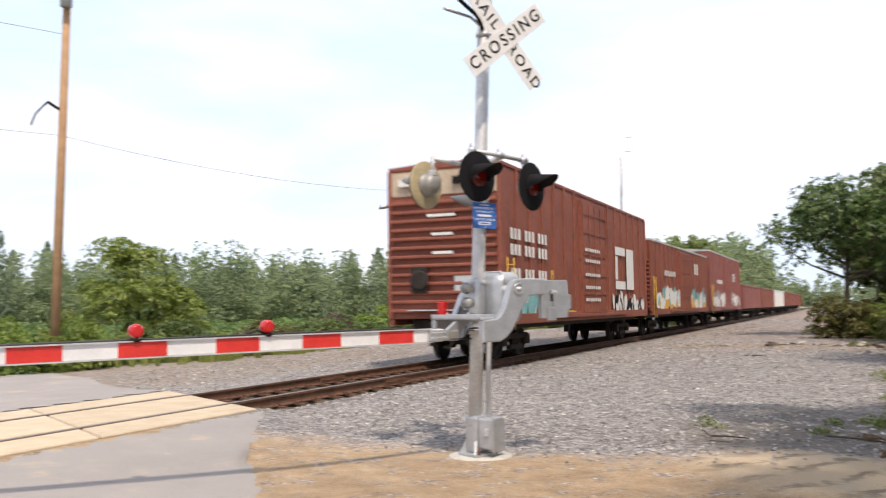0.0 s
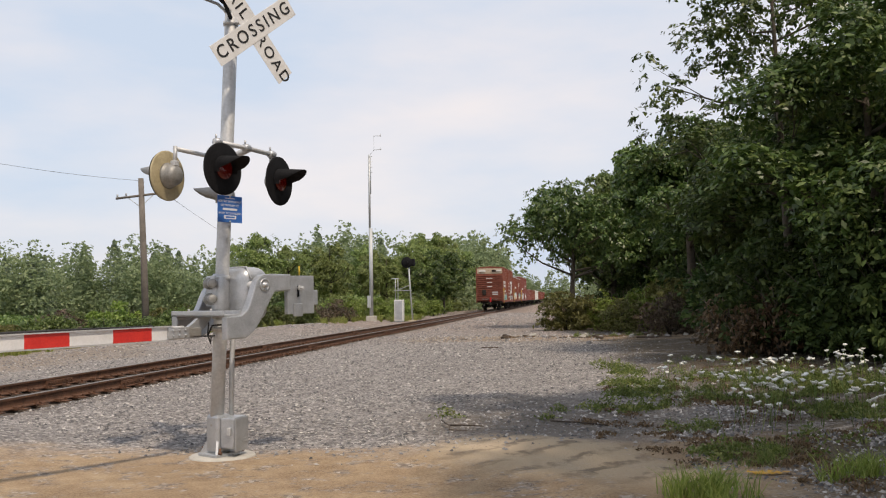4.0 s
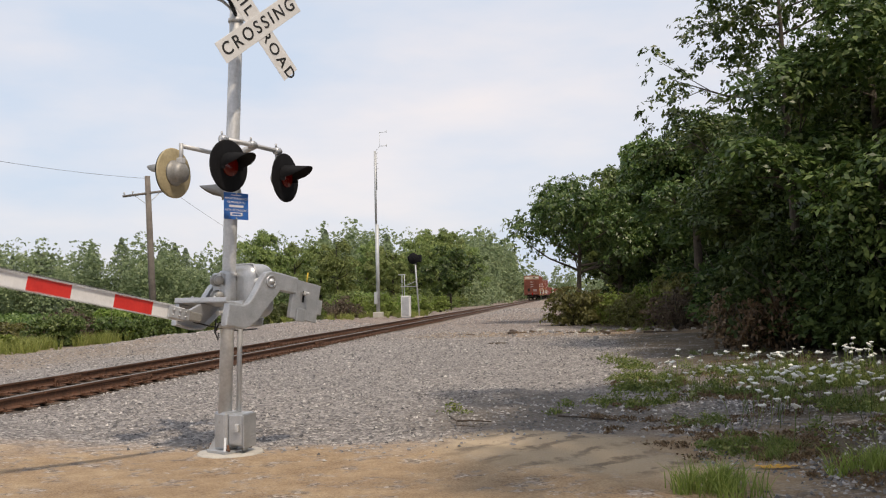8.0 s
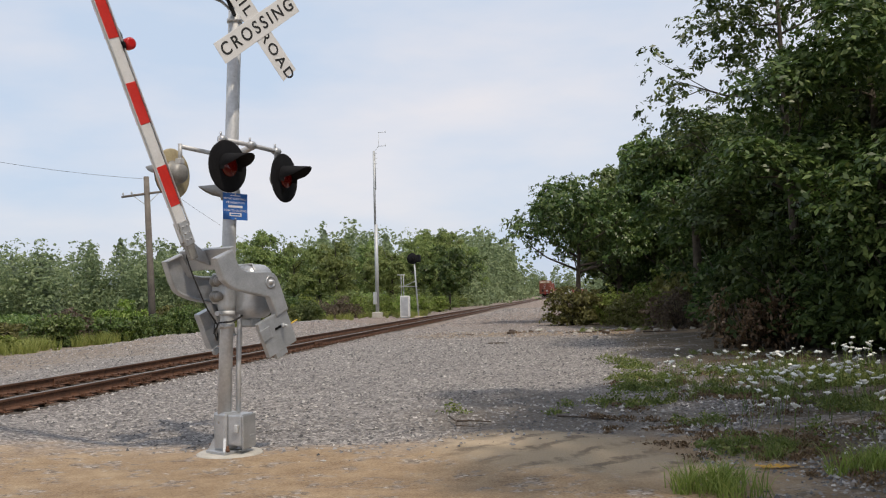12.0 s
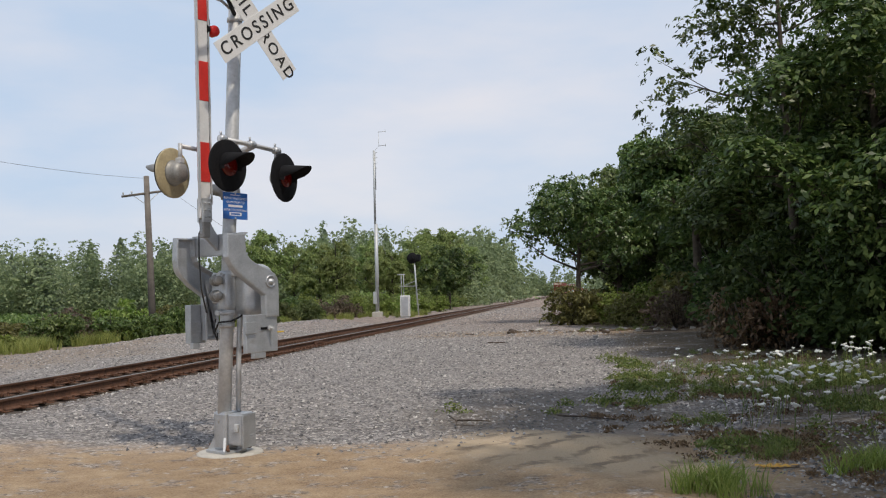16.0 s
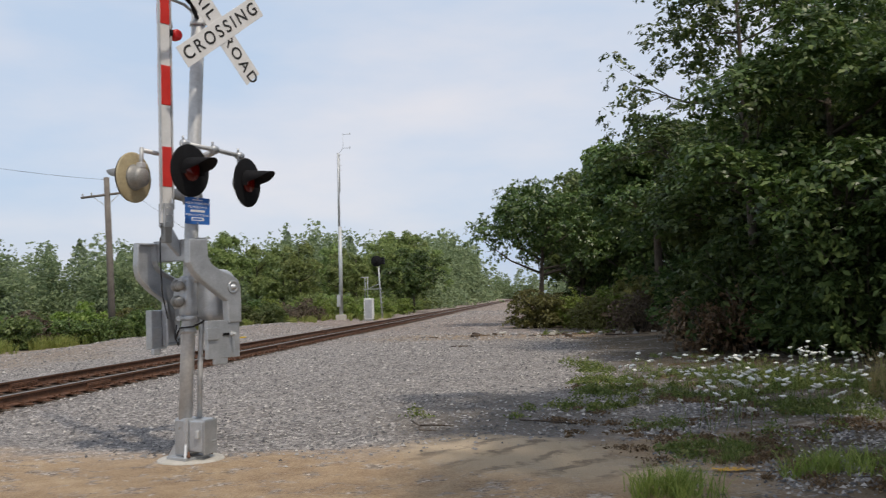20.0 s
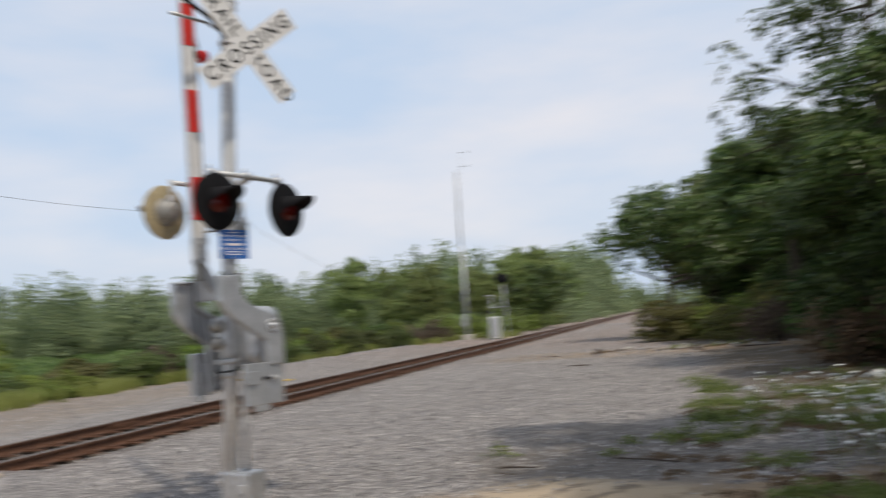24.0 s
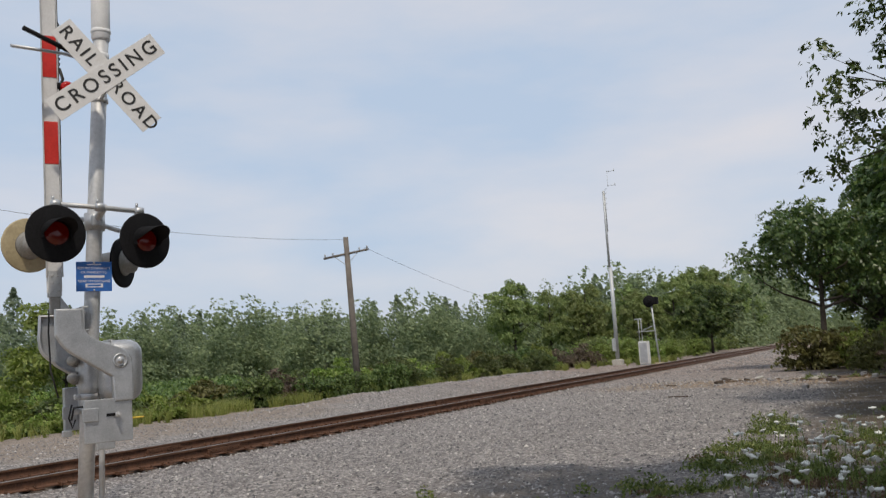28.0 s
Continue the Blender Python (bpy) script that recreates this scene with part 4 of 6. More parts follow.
        face = yc + (-0.029 if sgn < 0 else 0.034)
        add_box(bm, (0.46, min(face, face + sgn * 0.008), -0.13), (0.485, max(face, face + sgn * 0.008), -0.01), 0.002)
        part("slot", bm, BLACK, weight)
        bm = bmesh.new()
        add_tube(bm, [(0.472, face, -0.035), (0.472, face + sgn * 0.09, -0.035)], 0.014, 8)
        add_tube(bm, [(0.472, face + sgn * 0.02, -0.035), (0.472, face + sgn * 0.045, -0.035)], 0.028, 6)
        part("clamp_bolt", bm, GALV, weight)
        part("lower_block", box((0.70 if name == "near" else 0.62, yc - 0.022, -0.22 if name == "near" else -0.35), (0.77 if name == "near" else 0.68, yc + 0.027, -0.06 if name == "near" else -0.26), 0.008), CAST, arm)
        part("side_lug", box((0.40, yc - 0.05 if sgn < 0 else yc + 0.03, -0.335), (0.52, yc - 0.025 if sgn < 0 else yc + 0.055, -0.20), 0.006), CAST, arm)
        part("lock_rod", tube([(0.52, yc, 0.10), (0.52, yc, 0.20)], 0.008, 6), YELLOW, arm, "short yellow lock rod")
    bm = bmesh.new()
    add_box(bm, (-0.50, -0.02, -0.305), (-0.28, 0.82, -0.285), 0.004)
    add_box(bm, (-0.50, -0.02, -0.305), (-0.485, 0.82, -0.25), 0.004)
    add_box(bm, (-0.295, -0.02, -0.305), (-0.28, 0.82, -0.25), 0.004)
    part("cross_bar", bm, ALU, gate, "channel-shaped cross bar")
    bm = bmesh.new()
    add_tube(bm, [(0, 0.0, 0), (0, 0.80, 0)], 0.045, 16)
    part("gate_shaft", bm, GALV, gate)
    # loose cable from arm to mast
    part("loose_cable", tube([(-0.62, 0.42, -0.45), (-0.50, 0.44, -0.50), (-0.30, 0.43, -0.51), (0.05, 0.42, -0.50), (0.30, 0.42, -0.44)], 0.008, 6), RUBBER, gate, "thin black loose cable")
    bm = bmesh.new()
    add_tube(bm, [(-0.17, 0.02, 1.22), (-0.16, -0.04, 1.33), (-0.05, -0.11, 1.34), (0.06, -0.11, 1.38), (0.14, -0.09, 1.43)], 0.010, 6)
    add_tube(bm, [(-0.17, 0.0, 1.36), (-0.20, -0.02, 1.24), (-0.17, -0.03, 1.15), (-0.14, 0.0, 1.22)], 0.008, 6)
    part("tied_cable", bm, RUBBER, root, "black cable tied round the mast")

    bm = bmesh.new()
    add_lathe(bm, [(0.30, -0.3), (0.335, -0.05), (0.335, -0.005), (0.32, 0.006), (0.05, 0.008)], 36, MAST @ pose(0, 0, -0.004))
    tagged(part("concrete_base", bm, CONCRETE), "round pale concrete footing flush with the sand", "footing")


def gate_rows():
    """Pivot pose in the mast's space with the arm's rise in degrees."""
    rise = [(0, -0.6), (3.0, -0.6), (6.8, -1.0), (7.2, -1.0), (7.4, 0.0), (7.6, 2.8), (7.8, 7.0), (8.0, 11.4), (8.25, 17.6), (8.5, 23.3), (9, 31.4), (9.5, 39.6), (10, 45.7), (10.5, 50.8),
            (11, 56.5), (11.5, 61.5), (12, 66.6), (12.5, 71.7), (13.0, 76.6), (13.5, 80.8), (14.0, 84.0), (14.5, 86.4), (15.0, 88.2), (15.5, 89.0), (16, 89.2), (22, 89.2), (28, 89.2)]
    return [(t, pose(0.152, -0.43, 1.735, 0, a, 0)) for t, a in rise]


# ---- the train ----
CAR_SETS = []


def wheel_mesh():
    bm = bmesh.new()
    add_lathe(bm, [(0.04, -0.07), (0.10, -0.07), (0.11, -0.04), (0.36, -0.035), (0.38, -0.065), (0.455, -0.065), (0.455, 0.045), (0.49, 0.055), (0.49, 0.075), (0.38, 0.075), (0.36, 0.02), (0.04, 0.03)], 24, Matrix.Rotation(radians(90), 4, "Y"))
    return mesh_of("wheel", bm, UNDER)


WHEEL = wheel_mesh()
SHINE = surface("wheel_glint_metal", (0.3, 0.29, 0.28), (0.5, 0.48, 0.46), 0.35, 0.8, 30, 4, 0.02)


def add_truck(root, y):
    bm = bmesh.new()
    for side in (-1, 1):
        x = side * 0.98
        add_box(bm, (x - 0.06, y - 0.95, 0.52), (x + 0.06, y + 0.95, 0.66), 0.02)
        add_box(bm, (x - 0.06, y - 0.5, 0.24), (x + 0.06, y + 0.5, 0.36), 0.02)
        for s in (-1, 1):
            add_box(bm, (x - 0.09, y + s * 0.88 - 0.17, 0.34), (x + 0.09, y + s * 0.88 + 0.17, 0.62), 0.04)
        for k in (-0.18, 0, 0.18):
            add_tube(bm, [(x, y + k, 0.34), (x, y + k, 0.56)], 0.06, 8)
    add_box(bm, (-1.05, y - 0.16, 0.5), (1.05, y + 0.16, 0.72), 0.03)
    truck = part("truck_frame", bm, UNDER, root, "dark cast truck frame")
    for dy in (-0.88, 0.88):
        for side in (-1, 1):
            w = new("wheel", WHEEL)
            w.parent = truck
            w.matrix_basis = pose(side * 0.7525, y + dy, 0.458, 0, 0, 180 if side > 0 else 0)
        part("axle", tube([(-0.75, y + dy, 0.458), (0.75, y + dy, 0.458)], 0.08, 10), UNDER, truck)


def add_coupler(root, y, way):
    bm = bmesh.new()
    add_box(bm, (-0.10, min(y, y + way * 0.42), 0.70), (0.10, max(y, y + way * 0.42), 0.92), 0.02)
    add_box(bm, (-0.17, min(y + way * 0.36, y + way * 0.62), 0.62), (0.15, max(y + way * 0.36, y + way * 0.62), 1.0), 0.05)
    c = part("coupler", bm, UNDER, root, "dark steel coupler")
    part("air_hose", tube([(0.35, y, 0.8), (0.38, y + way * 0.3, 0.6), (0.30, y + way * 0.45, 0.35), (0.2, y + way * 0.5, 0.42)], 0.022, 6), UNDER, c)


def splash(rng, root, x, y0, y1, z0, z1, material, count, name="spray_paint"):
    """Sprayed letters: overlapping rounded patches of uneven height on the side at x."""
    for k in range(count):
        bm = bmesh.new()
        y = y0 + (y1 - y0) * (k + 0.5 + rng.uniform(-0.3, 0.3)) / count
        low = z0 + (z1 - z0) * rng.random() * 0.25
        high = z0 + (z1 - z0) * (0.55 + 0.45 * rng.random())
        w, t, lean_by = (y1 - y0) / count * rng.uniform(0.4, 0.8), rng.uniform(0, 0.006), rng.uniform(-0.25, 0.25)
        ring = []
        for q in range(12):
            a = 2 * math.pi * q / 12
            r = rng.uniform(0.65, 1.05)
            up = math.copysign(abs(math.sin(a)) ** 0.6, math.sin(a)) * r
            ring.append(bm.verts.new((x + t, y + w * math.cos(a) * r + lean_by * up, max(z0, (low + high) / 2 + up * (high - low) / 2))))
        bm.faces.new(ring)
        part(name, bm, material, root)


def bars(root, x, y0, y1, z0, z1, count, material=None, name="lettering_bar"):
    step = (y1 - y0) / count
    for k in range(count):
        part(name, box((x, y0 + k * step, z0), (x + 0.006, y0 + (k + 0.62) * step, z1)), material or CARWHITE, root, "white lettering bar")


def boxcar(name_label, y0, length, top, body, seed, detail):
    """A ribbed boxcar; its local origin is on the rails' top at the rear end, y along the train."""
    rng = random.Random(seed)
    root = thing("boxcar", pose(TRACK, y0, RAIL_Z), name_label, "boxcar", "cars of the freight train")
    hw, zb, zt = 1.50, 1.08, top
    part("body", box((-hw, 0, zb), (hw, length, zt - 0.18), 0.02), body, root, "riveted steel body")
    bm = bmesh.new()
    nrib = 14
    prof = [(-hw - 0.03, zt - 0.18), (-hw - 0.03, zt - 0.10), (0, zt), (hw + 0.03, zt - 0.10), (hw + 0.03, zt - 0.18)]
    a = [bm.verts.new((x, -0.03, z)) for x, z in prof]
    b = [bm.verts.new((x, length + 0.03, z)) for x, z in prof]
    bm.faces.new(a)
    bm.faces.new(b[::-1])
    for i in range(5):
        bm.faces.new((a[i], b[i], b[(i + 1) % 5], a[(i + 1) % 5]))
    bmesh.ops.recalc_face_normals(bm, faces=bm.faces[:])
    for k in range(nrib):
        y = length * (k + 0.5) / nrib
        add_box(bm, (-0.7, y - 0.03, zt - 0.08), (0.7, y + 0.03, zt - 0.012))
    part("roof", bm, body if detail else CARGREY, root, "ribbed roof")
    # side posts
    for side in (-1, 1):
        for k in range(17):
            y = 0.09 + (length - 0.18) * k / 16
            if 6.9 < y < 10.3:
                continue
            part("side_post", box((side * hw - 0.05, y - 0.06, zb + 0.02), (side * hw + 0.05, y + 0.06, zt - 0.18), 0.01), body, root)
        part("side_sill", box((side * hw - 0.07, 0, zb - 0.16), (side * hw + 0.07, length, zb + 0.10), 0.01), body, root)
        bm = bmesh.new()
        add_box(bm, (side * hw - 0.11, 7.0, zb + 0.05), (side * hw + 0.11, 10.2, zt - 0.32), 0.01)
        door = part("sliding_door", bm, body, root, "plug door with bars")
        bm = bmesh.new()
        for y in (7.15, 7.9, 8.6, 9.3, 10.05):
            add_box(bm, (side * (hw + 0.11) - 0.03, y - 0.035, zb + 0.1), (side * (hw + 0.11) + 0.03, y + 0.035, zt - 0.4))
        for z in (1.75, 2.35, 3.0, 3.7, 4.3):
            if z < zt - 0.6:
                add_box(bm, (side * (hw + 0.11) - 0.025, 7.1, z - 0.03), (side * (hw + 0.11) + 0.025, 10.1, z + 0.03))
        part("door_frame", bm, body, door)
        part("door_rail", box((side * hw - 0.13, 4.2, zb - 0.06), (side * hw + 0.13, 13.0, zb + 0.04), 0.01), body, root)
        bm = bmesh.new()
        for yy in (0.25, 0.72):
            add_tube(bm, [(side * (hw + 0.09), yy, zb - 0.3), (side * (hw + 0.09), yy, zb + 1.5)], 0.014, 6)
        for k in range(5):
            add_tube(bm, [(side * (hw + 0.09), 0.25, zb - 0.2 + 0.38 * k), (side * (hw + 0.09), 0.72, zb - 0.2 + 0.38 * k)], 0.012, 6)
        part("side_ladder", bm, YELLOW if side > 0 else body, root)
    # end ribs
    for ye, way in ((0.0, -1), (length, 1)):
        n = 13 if detail else 12
        for k in range(n):
            z = zb + 0.20 + (zt - 1.25 - zb) * k / (n - 1)
            deep = 0.12 if k > 4 else 0.09
            part("end_rib", box((-hw + 0.06, ye + min(0, way * deep), z - 0.045), (hw - 0.06, ye + max(0, way * deep), z + 0.045), 0.025), body, root)
        for sx in (-1, 1):
            part("corner_post", box((sx * hw - 0.06, ye - 0.05, zb), (sx * hw + 0.05, ye + 0.05, zt - 0.18), 0.015), body, root)
        if detail:
            part("end_panel", box((-hw + 0.05, ye + min(0, way * 0.03), zt - 0.85), (hw - 0.05, ye + max(0, way * 0.03), zt - 0.24), 0.01), ROOFTAN, root, "faded tan upper end panel")
        part("end_platform", box((-0.9, ye + min(0, way * 0.3), 1.28), (0.9, ye + max(0, way * 0.3), 1.31)), GALVFAR, root)
        add_coupler(root, ye, way)
    part("underframe", box((-1.1, 0.4, 0.78), (1.1, length - 0.4, 1.06), 0.03), UNDER, root)
    for y in (2.35, length - 2.35):
        add_truck(root, y)
    if detail:
        # end markings
        for xa, xb, z, mat in ((-1.2, -0.45, zt - 0.52, CARWHITE), (0.30, 0.72, zt - 0.52, BLACK), (0.78, 1.35, zt - 0.5, CARWHITE), (-0.4, 0.35, zt - 1.38, CARWHITE), (-0.28, 0.28, zt - 1.85, CARWHITE), (-0.26, 0.28, zt - 2.32, CARWHITE)):
            hh = 0.09 if z > zt - 0.9 else 0.035
            part("end_marking", box((xa, -0.13, z - hh), (xb, -0.031, z + hh)), mat, root, "lettering bar")
        part("brake_wheel", add_lathe(bmesh.new(), [(0.2, -0.02), (0.25, -0.02), (0.25, 0.02), (0.2, 0.02)], 20, pose(-0.62, -0.16, 2.05) @ Matrix.Rotation(radians(90), 4, "X")), UNDER, root, "dark brake wheel")
        part("brake_box", box((-0.85, -0.14, 1.72), (-0.42, -0.04, 2.4), 0.03), UNDER, root)
        part("notice_plate", box((0.3, -0.075, 1.75), (0.95, -0.03, 2.15), 0.01), GALVFAR, root)
        part("end_marker", box((0.02, -0.5, 0.92), (0.20, -0.28, 1.5), 0.03), REDLAMP, root, "red end-of-train marker")
        # thin bright plates added to stand in for white glints at the wheels
        for sx in (-0.75, 0.75):
            part("wheel_glint_plate", box((sx - 0.03, 1.0, 0.5), (sx + 0.03, 1.01, 0.85)), SHINE, root)
        # side lettering as bars, logo as a plain bent band
        x = hw + 0.052
        for zc, n in ((zt - 1.85, 3), (zt - 2.25, 3)):
            for k in range(3):
                bars(root, x, 0.6 + 1.1 * k, 1.45 + 1.1 * k, zc - 0.14, zc + 0.14, 3)
        for k in range(3):
            bars(root, x, 0.6 + 1.1 * k, 1.4 + 1.1 * k, zt - 2.98, zt - 2.72, 3)
        for ya, yb, za, zb2 in ((11.7, 13.25, 1.95, 2.25), (11.7, 13.25, 3.2, 3.5), (11.7, 12.05, 2.3, 3.15), (13.5, 14.7, 1.95, 3.5)):
            part("emblem_block", box((x, ya, za), (x + 0.008, yb, zb2)), CARWHITE, root, "white painted emblem block")
        splash(rng, root, x + 0.004, 11.2, 16.6, 0.95, 1.95, CARWHITE, 16)
        splash(rng, root, x + 0.003, 11.4, 16.4, 1.05, 1.8, BLACK, 15)
        splash(rng, root, x + 0.003, 1.2, 5.6, 0.95, 2.2, CARGREY, 15)
        splash(rng, root, x + 0.006, 1.2, 5.8, 1.0, 1.9, TEAL, 7)
        splash(rng, root, x + 0.006, 2.8, 6.6, 0.95, 1.4, AMBER, 6)
        for z in (1.5, 1.9, 2.3, 2.75, 3.1):
            bars(root, x + 0.09, 7.3, 9.2, z, z + 0.10, 8)
    else:
        x = hw + 0.052
        splash(rng, root, x + 0.003, 1.0, 16.0, 0.95, 2.4, TEAL if seed == 2 else CARGREY, 26)
        splash(rng, root, x + 0.006, 1.5, 15.6, 0.95, 1.9, AMBER if seed == 2 else BOXRED, 18)
        splash(rng, root, x + 0.007, 1.0, 16.0, 1.0, 2.3, CARWHITE, 14)
        bars(root, x, 3.0, 6.0, 2.7, 2.95, 7)
        bars(root, x, 12.0, 13.6, 3.0, 3.6, 2)
    CAR_SETS.append((root, y0))


def gondola(label, y0, length, top, body):
    root = thing("gondola_car", pose(TRACK, y0, RAIL_Z), label, "gondola car", "cars of the freight train")
    for side in (-1, 1):
        part("side_wall", box((side * 1.5 - 0.05, 0, 0.95), (side * 1.5 + 0.05, length, top), 0.01), body, root)
        for k in range(12):
            y = 0.15 + (length - 0.3) * k / 11
            part("side_post", box((side * 1.5 - 0.09, y - 0.06, 0.95), (side * 1.5 + 0.09, y + 0.06, top), 0.01), body, root)
        part("top_chord", box((side * 1.5 - 0.1, 0, top - 0.1), (side * 1.5 + 0.1, length, top + 0.03), 0.01), body, root)
    for y in (0, length - 0.1):
        part("end_wall", box((-1.5, y, 0.95), (1.5, y + 0.1, top), 0.01), body, root)
    part("load", box((-1.42, 0.12, 1.0), (1.42, length - 0.12, top - 0.25), 0.03), body, root)
    part("underframe", box((-1.1, 0.3, 0.7), (1.1, length - 0.3, 1.0), 0.03), UNDER, root)
    add_coupler(root, 0, -1)
    add_coupler(root, length, 1)
    for y in (2.2, length - 2.2):
        add_truck(root, y)
    CAR_SETS.append((root, y0))


def build_train():
    y = 10.35
    boxcar("rust-red boxcar with ribbed end, white lettering and graffiti", y, 17.2, 5.05, BOXRED, 1, True)
    boxcar("dull red boxcar with teal and amber sprayed paint", y + 18.4, 17.2, 4.35, BOXRED, 2, False)
    boxcar("faded pinkish red boxcar with a pale roof", y + 37.0, 17.2, 4.85, BOXRED2, 3, False)
    gondola("low dark red gondola car", y + 56.2, 16.6, 2.9, BOXRED2)
    gondola("low dark red gondola car", y + 74.4, 16.6, 2.9, BOXRED)
    gondola("low pale grey car", y + 92.8, 16.6, 2.95, CARWHITE)
    gondola("low dark red gondola car", y + 111.2, 16.6, 2.9, BOXRED)
    gondola("low faded red gondola car", y + 129.6, 16.6, 2.9, BOXRED2)
    gondola("low dark red gondola car", y + 148.0, 16.6, 2.9, BOXRED)


# ---- poles, tower, signal ----
def utility_pole(base, top, material, label, arm=True):
    root = thing("utility_pole", Matrix.Identity(4), label, "utility pole", "utility poles")
    b, t = Vector(base), Vector(top)
    part("pole_shaft", tube([b - Vector((0, 0, 0.3)), b.lerp(t, 0.5), t], [0.16, 0.14, 0.115], 14), material, root)
    return root


def build_poles():
    root = utility_pole((-12.80, 26.1, -0.2), (-13.06, 26.0, 7.2), POLEWOOD, "weathered grey-brown utility pole with one crossarm")
    c = Vector((-13.04, 25.95, 6.45))
    way = Vector((0.88, 0.42, 0.15)).normalized()
    a, b = c - way * 1.02, c + way * 1.02
    bm = bmesh.new()
    add_tube(bm, [a, b], 0.06, 4)
    part("crossarm", bm, POLEWOOD, root)
    for s in (-0.95, -0.6, 0.6, 0.95):
        p = c + way * s
        bm = bmesh.new()
        add_lathe(bm, [(0.012, 0.05), (0.03, 0.08), (0.045, 0.10), (0.03, 0.12), (0.045, 0.15), (0.02, 0.18)], 10, Matrix.Translation(p))
        part("insulator", bm, GALVFAR, root, "small glass insulator")
    part("brace", tube([c - way * 0.5 + Vector((0, 0, -0.05)), c + Vector((0, 0, -0.5))], 0.015, 6), GALVFAR, root)
    part("brace", tube([c + way * 0.5 + Vector((0, 0, -0.05)), c + Vector((0, 0, -0.5))], 0.015, 6), GALVFAR, root)
    root2 = utility_pole((-18.30, 11.33, -0.6), (-18.10, 11.5, 13.0), POLEFRESH, "tall tan wooden utility pole among bushes")
    bm = bmesh.new()
    add_lathe(bm, [(0.05, -0.35), (0.19, -0.33), (0.2, 0.3), (0.16, 0.36), (0.03, 0.4)], 16, pose(-17.95, 11.3, 12.2))
    part("transformer_can", bm, GALVFAR, root2, "grey transformer can")
    bm = bmesh.new()
    add_tube(bm, [(-18.15, 11.4, 8.4), (-18.5, 11.1, 8.7)], 0.05, 8)
    add_tube(bm, [(-18.5, 11.1, 8.7), (-18.8, 10.9, 8.3), (-18.9, 10.8, 7.9)], 0.03, 8)
    part("guy_bracket", bm, BLACK, root2)
    # wires
    def wire(p, q, sag, r=0.007):
        p, q = Vector(p), Vector(q)
        pts = [p.lerp(q, k / 14) - Vector((0, 0, 4 * sag * (k / 14) * (1 - k / 14))) for k in range(15)]
        ob = part("overhead_wire", tube(pts, r, 5), RUBBER)
        tagged(ob, "thin dark overhead wire between poles", "wire", "overhead wires")
    wire((-13.06, 26.0, 7.1), (-18.2, 11.4, 7.6), 0.35)
    wire((-18.2, 11.4, 7.6), (-29, -25, 9.0), 0.8)
    wire((-18.15, 11.4, 11.0), (-29, -25, 12.4), 0.8)
    wire((-12.3, 26.3, 6.7), (-24, 95, 6.0), 1.4)


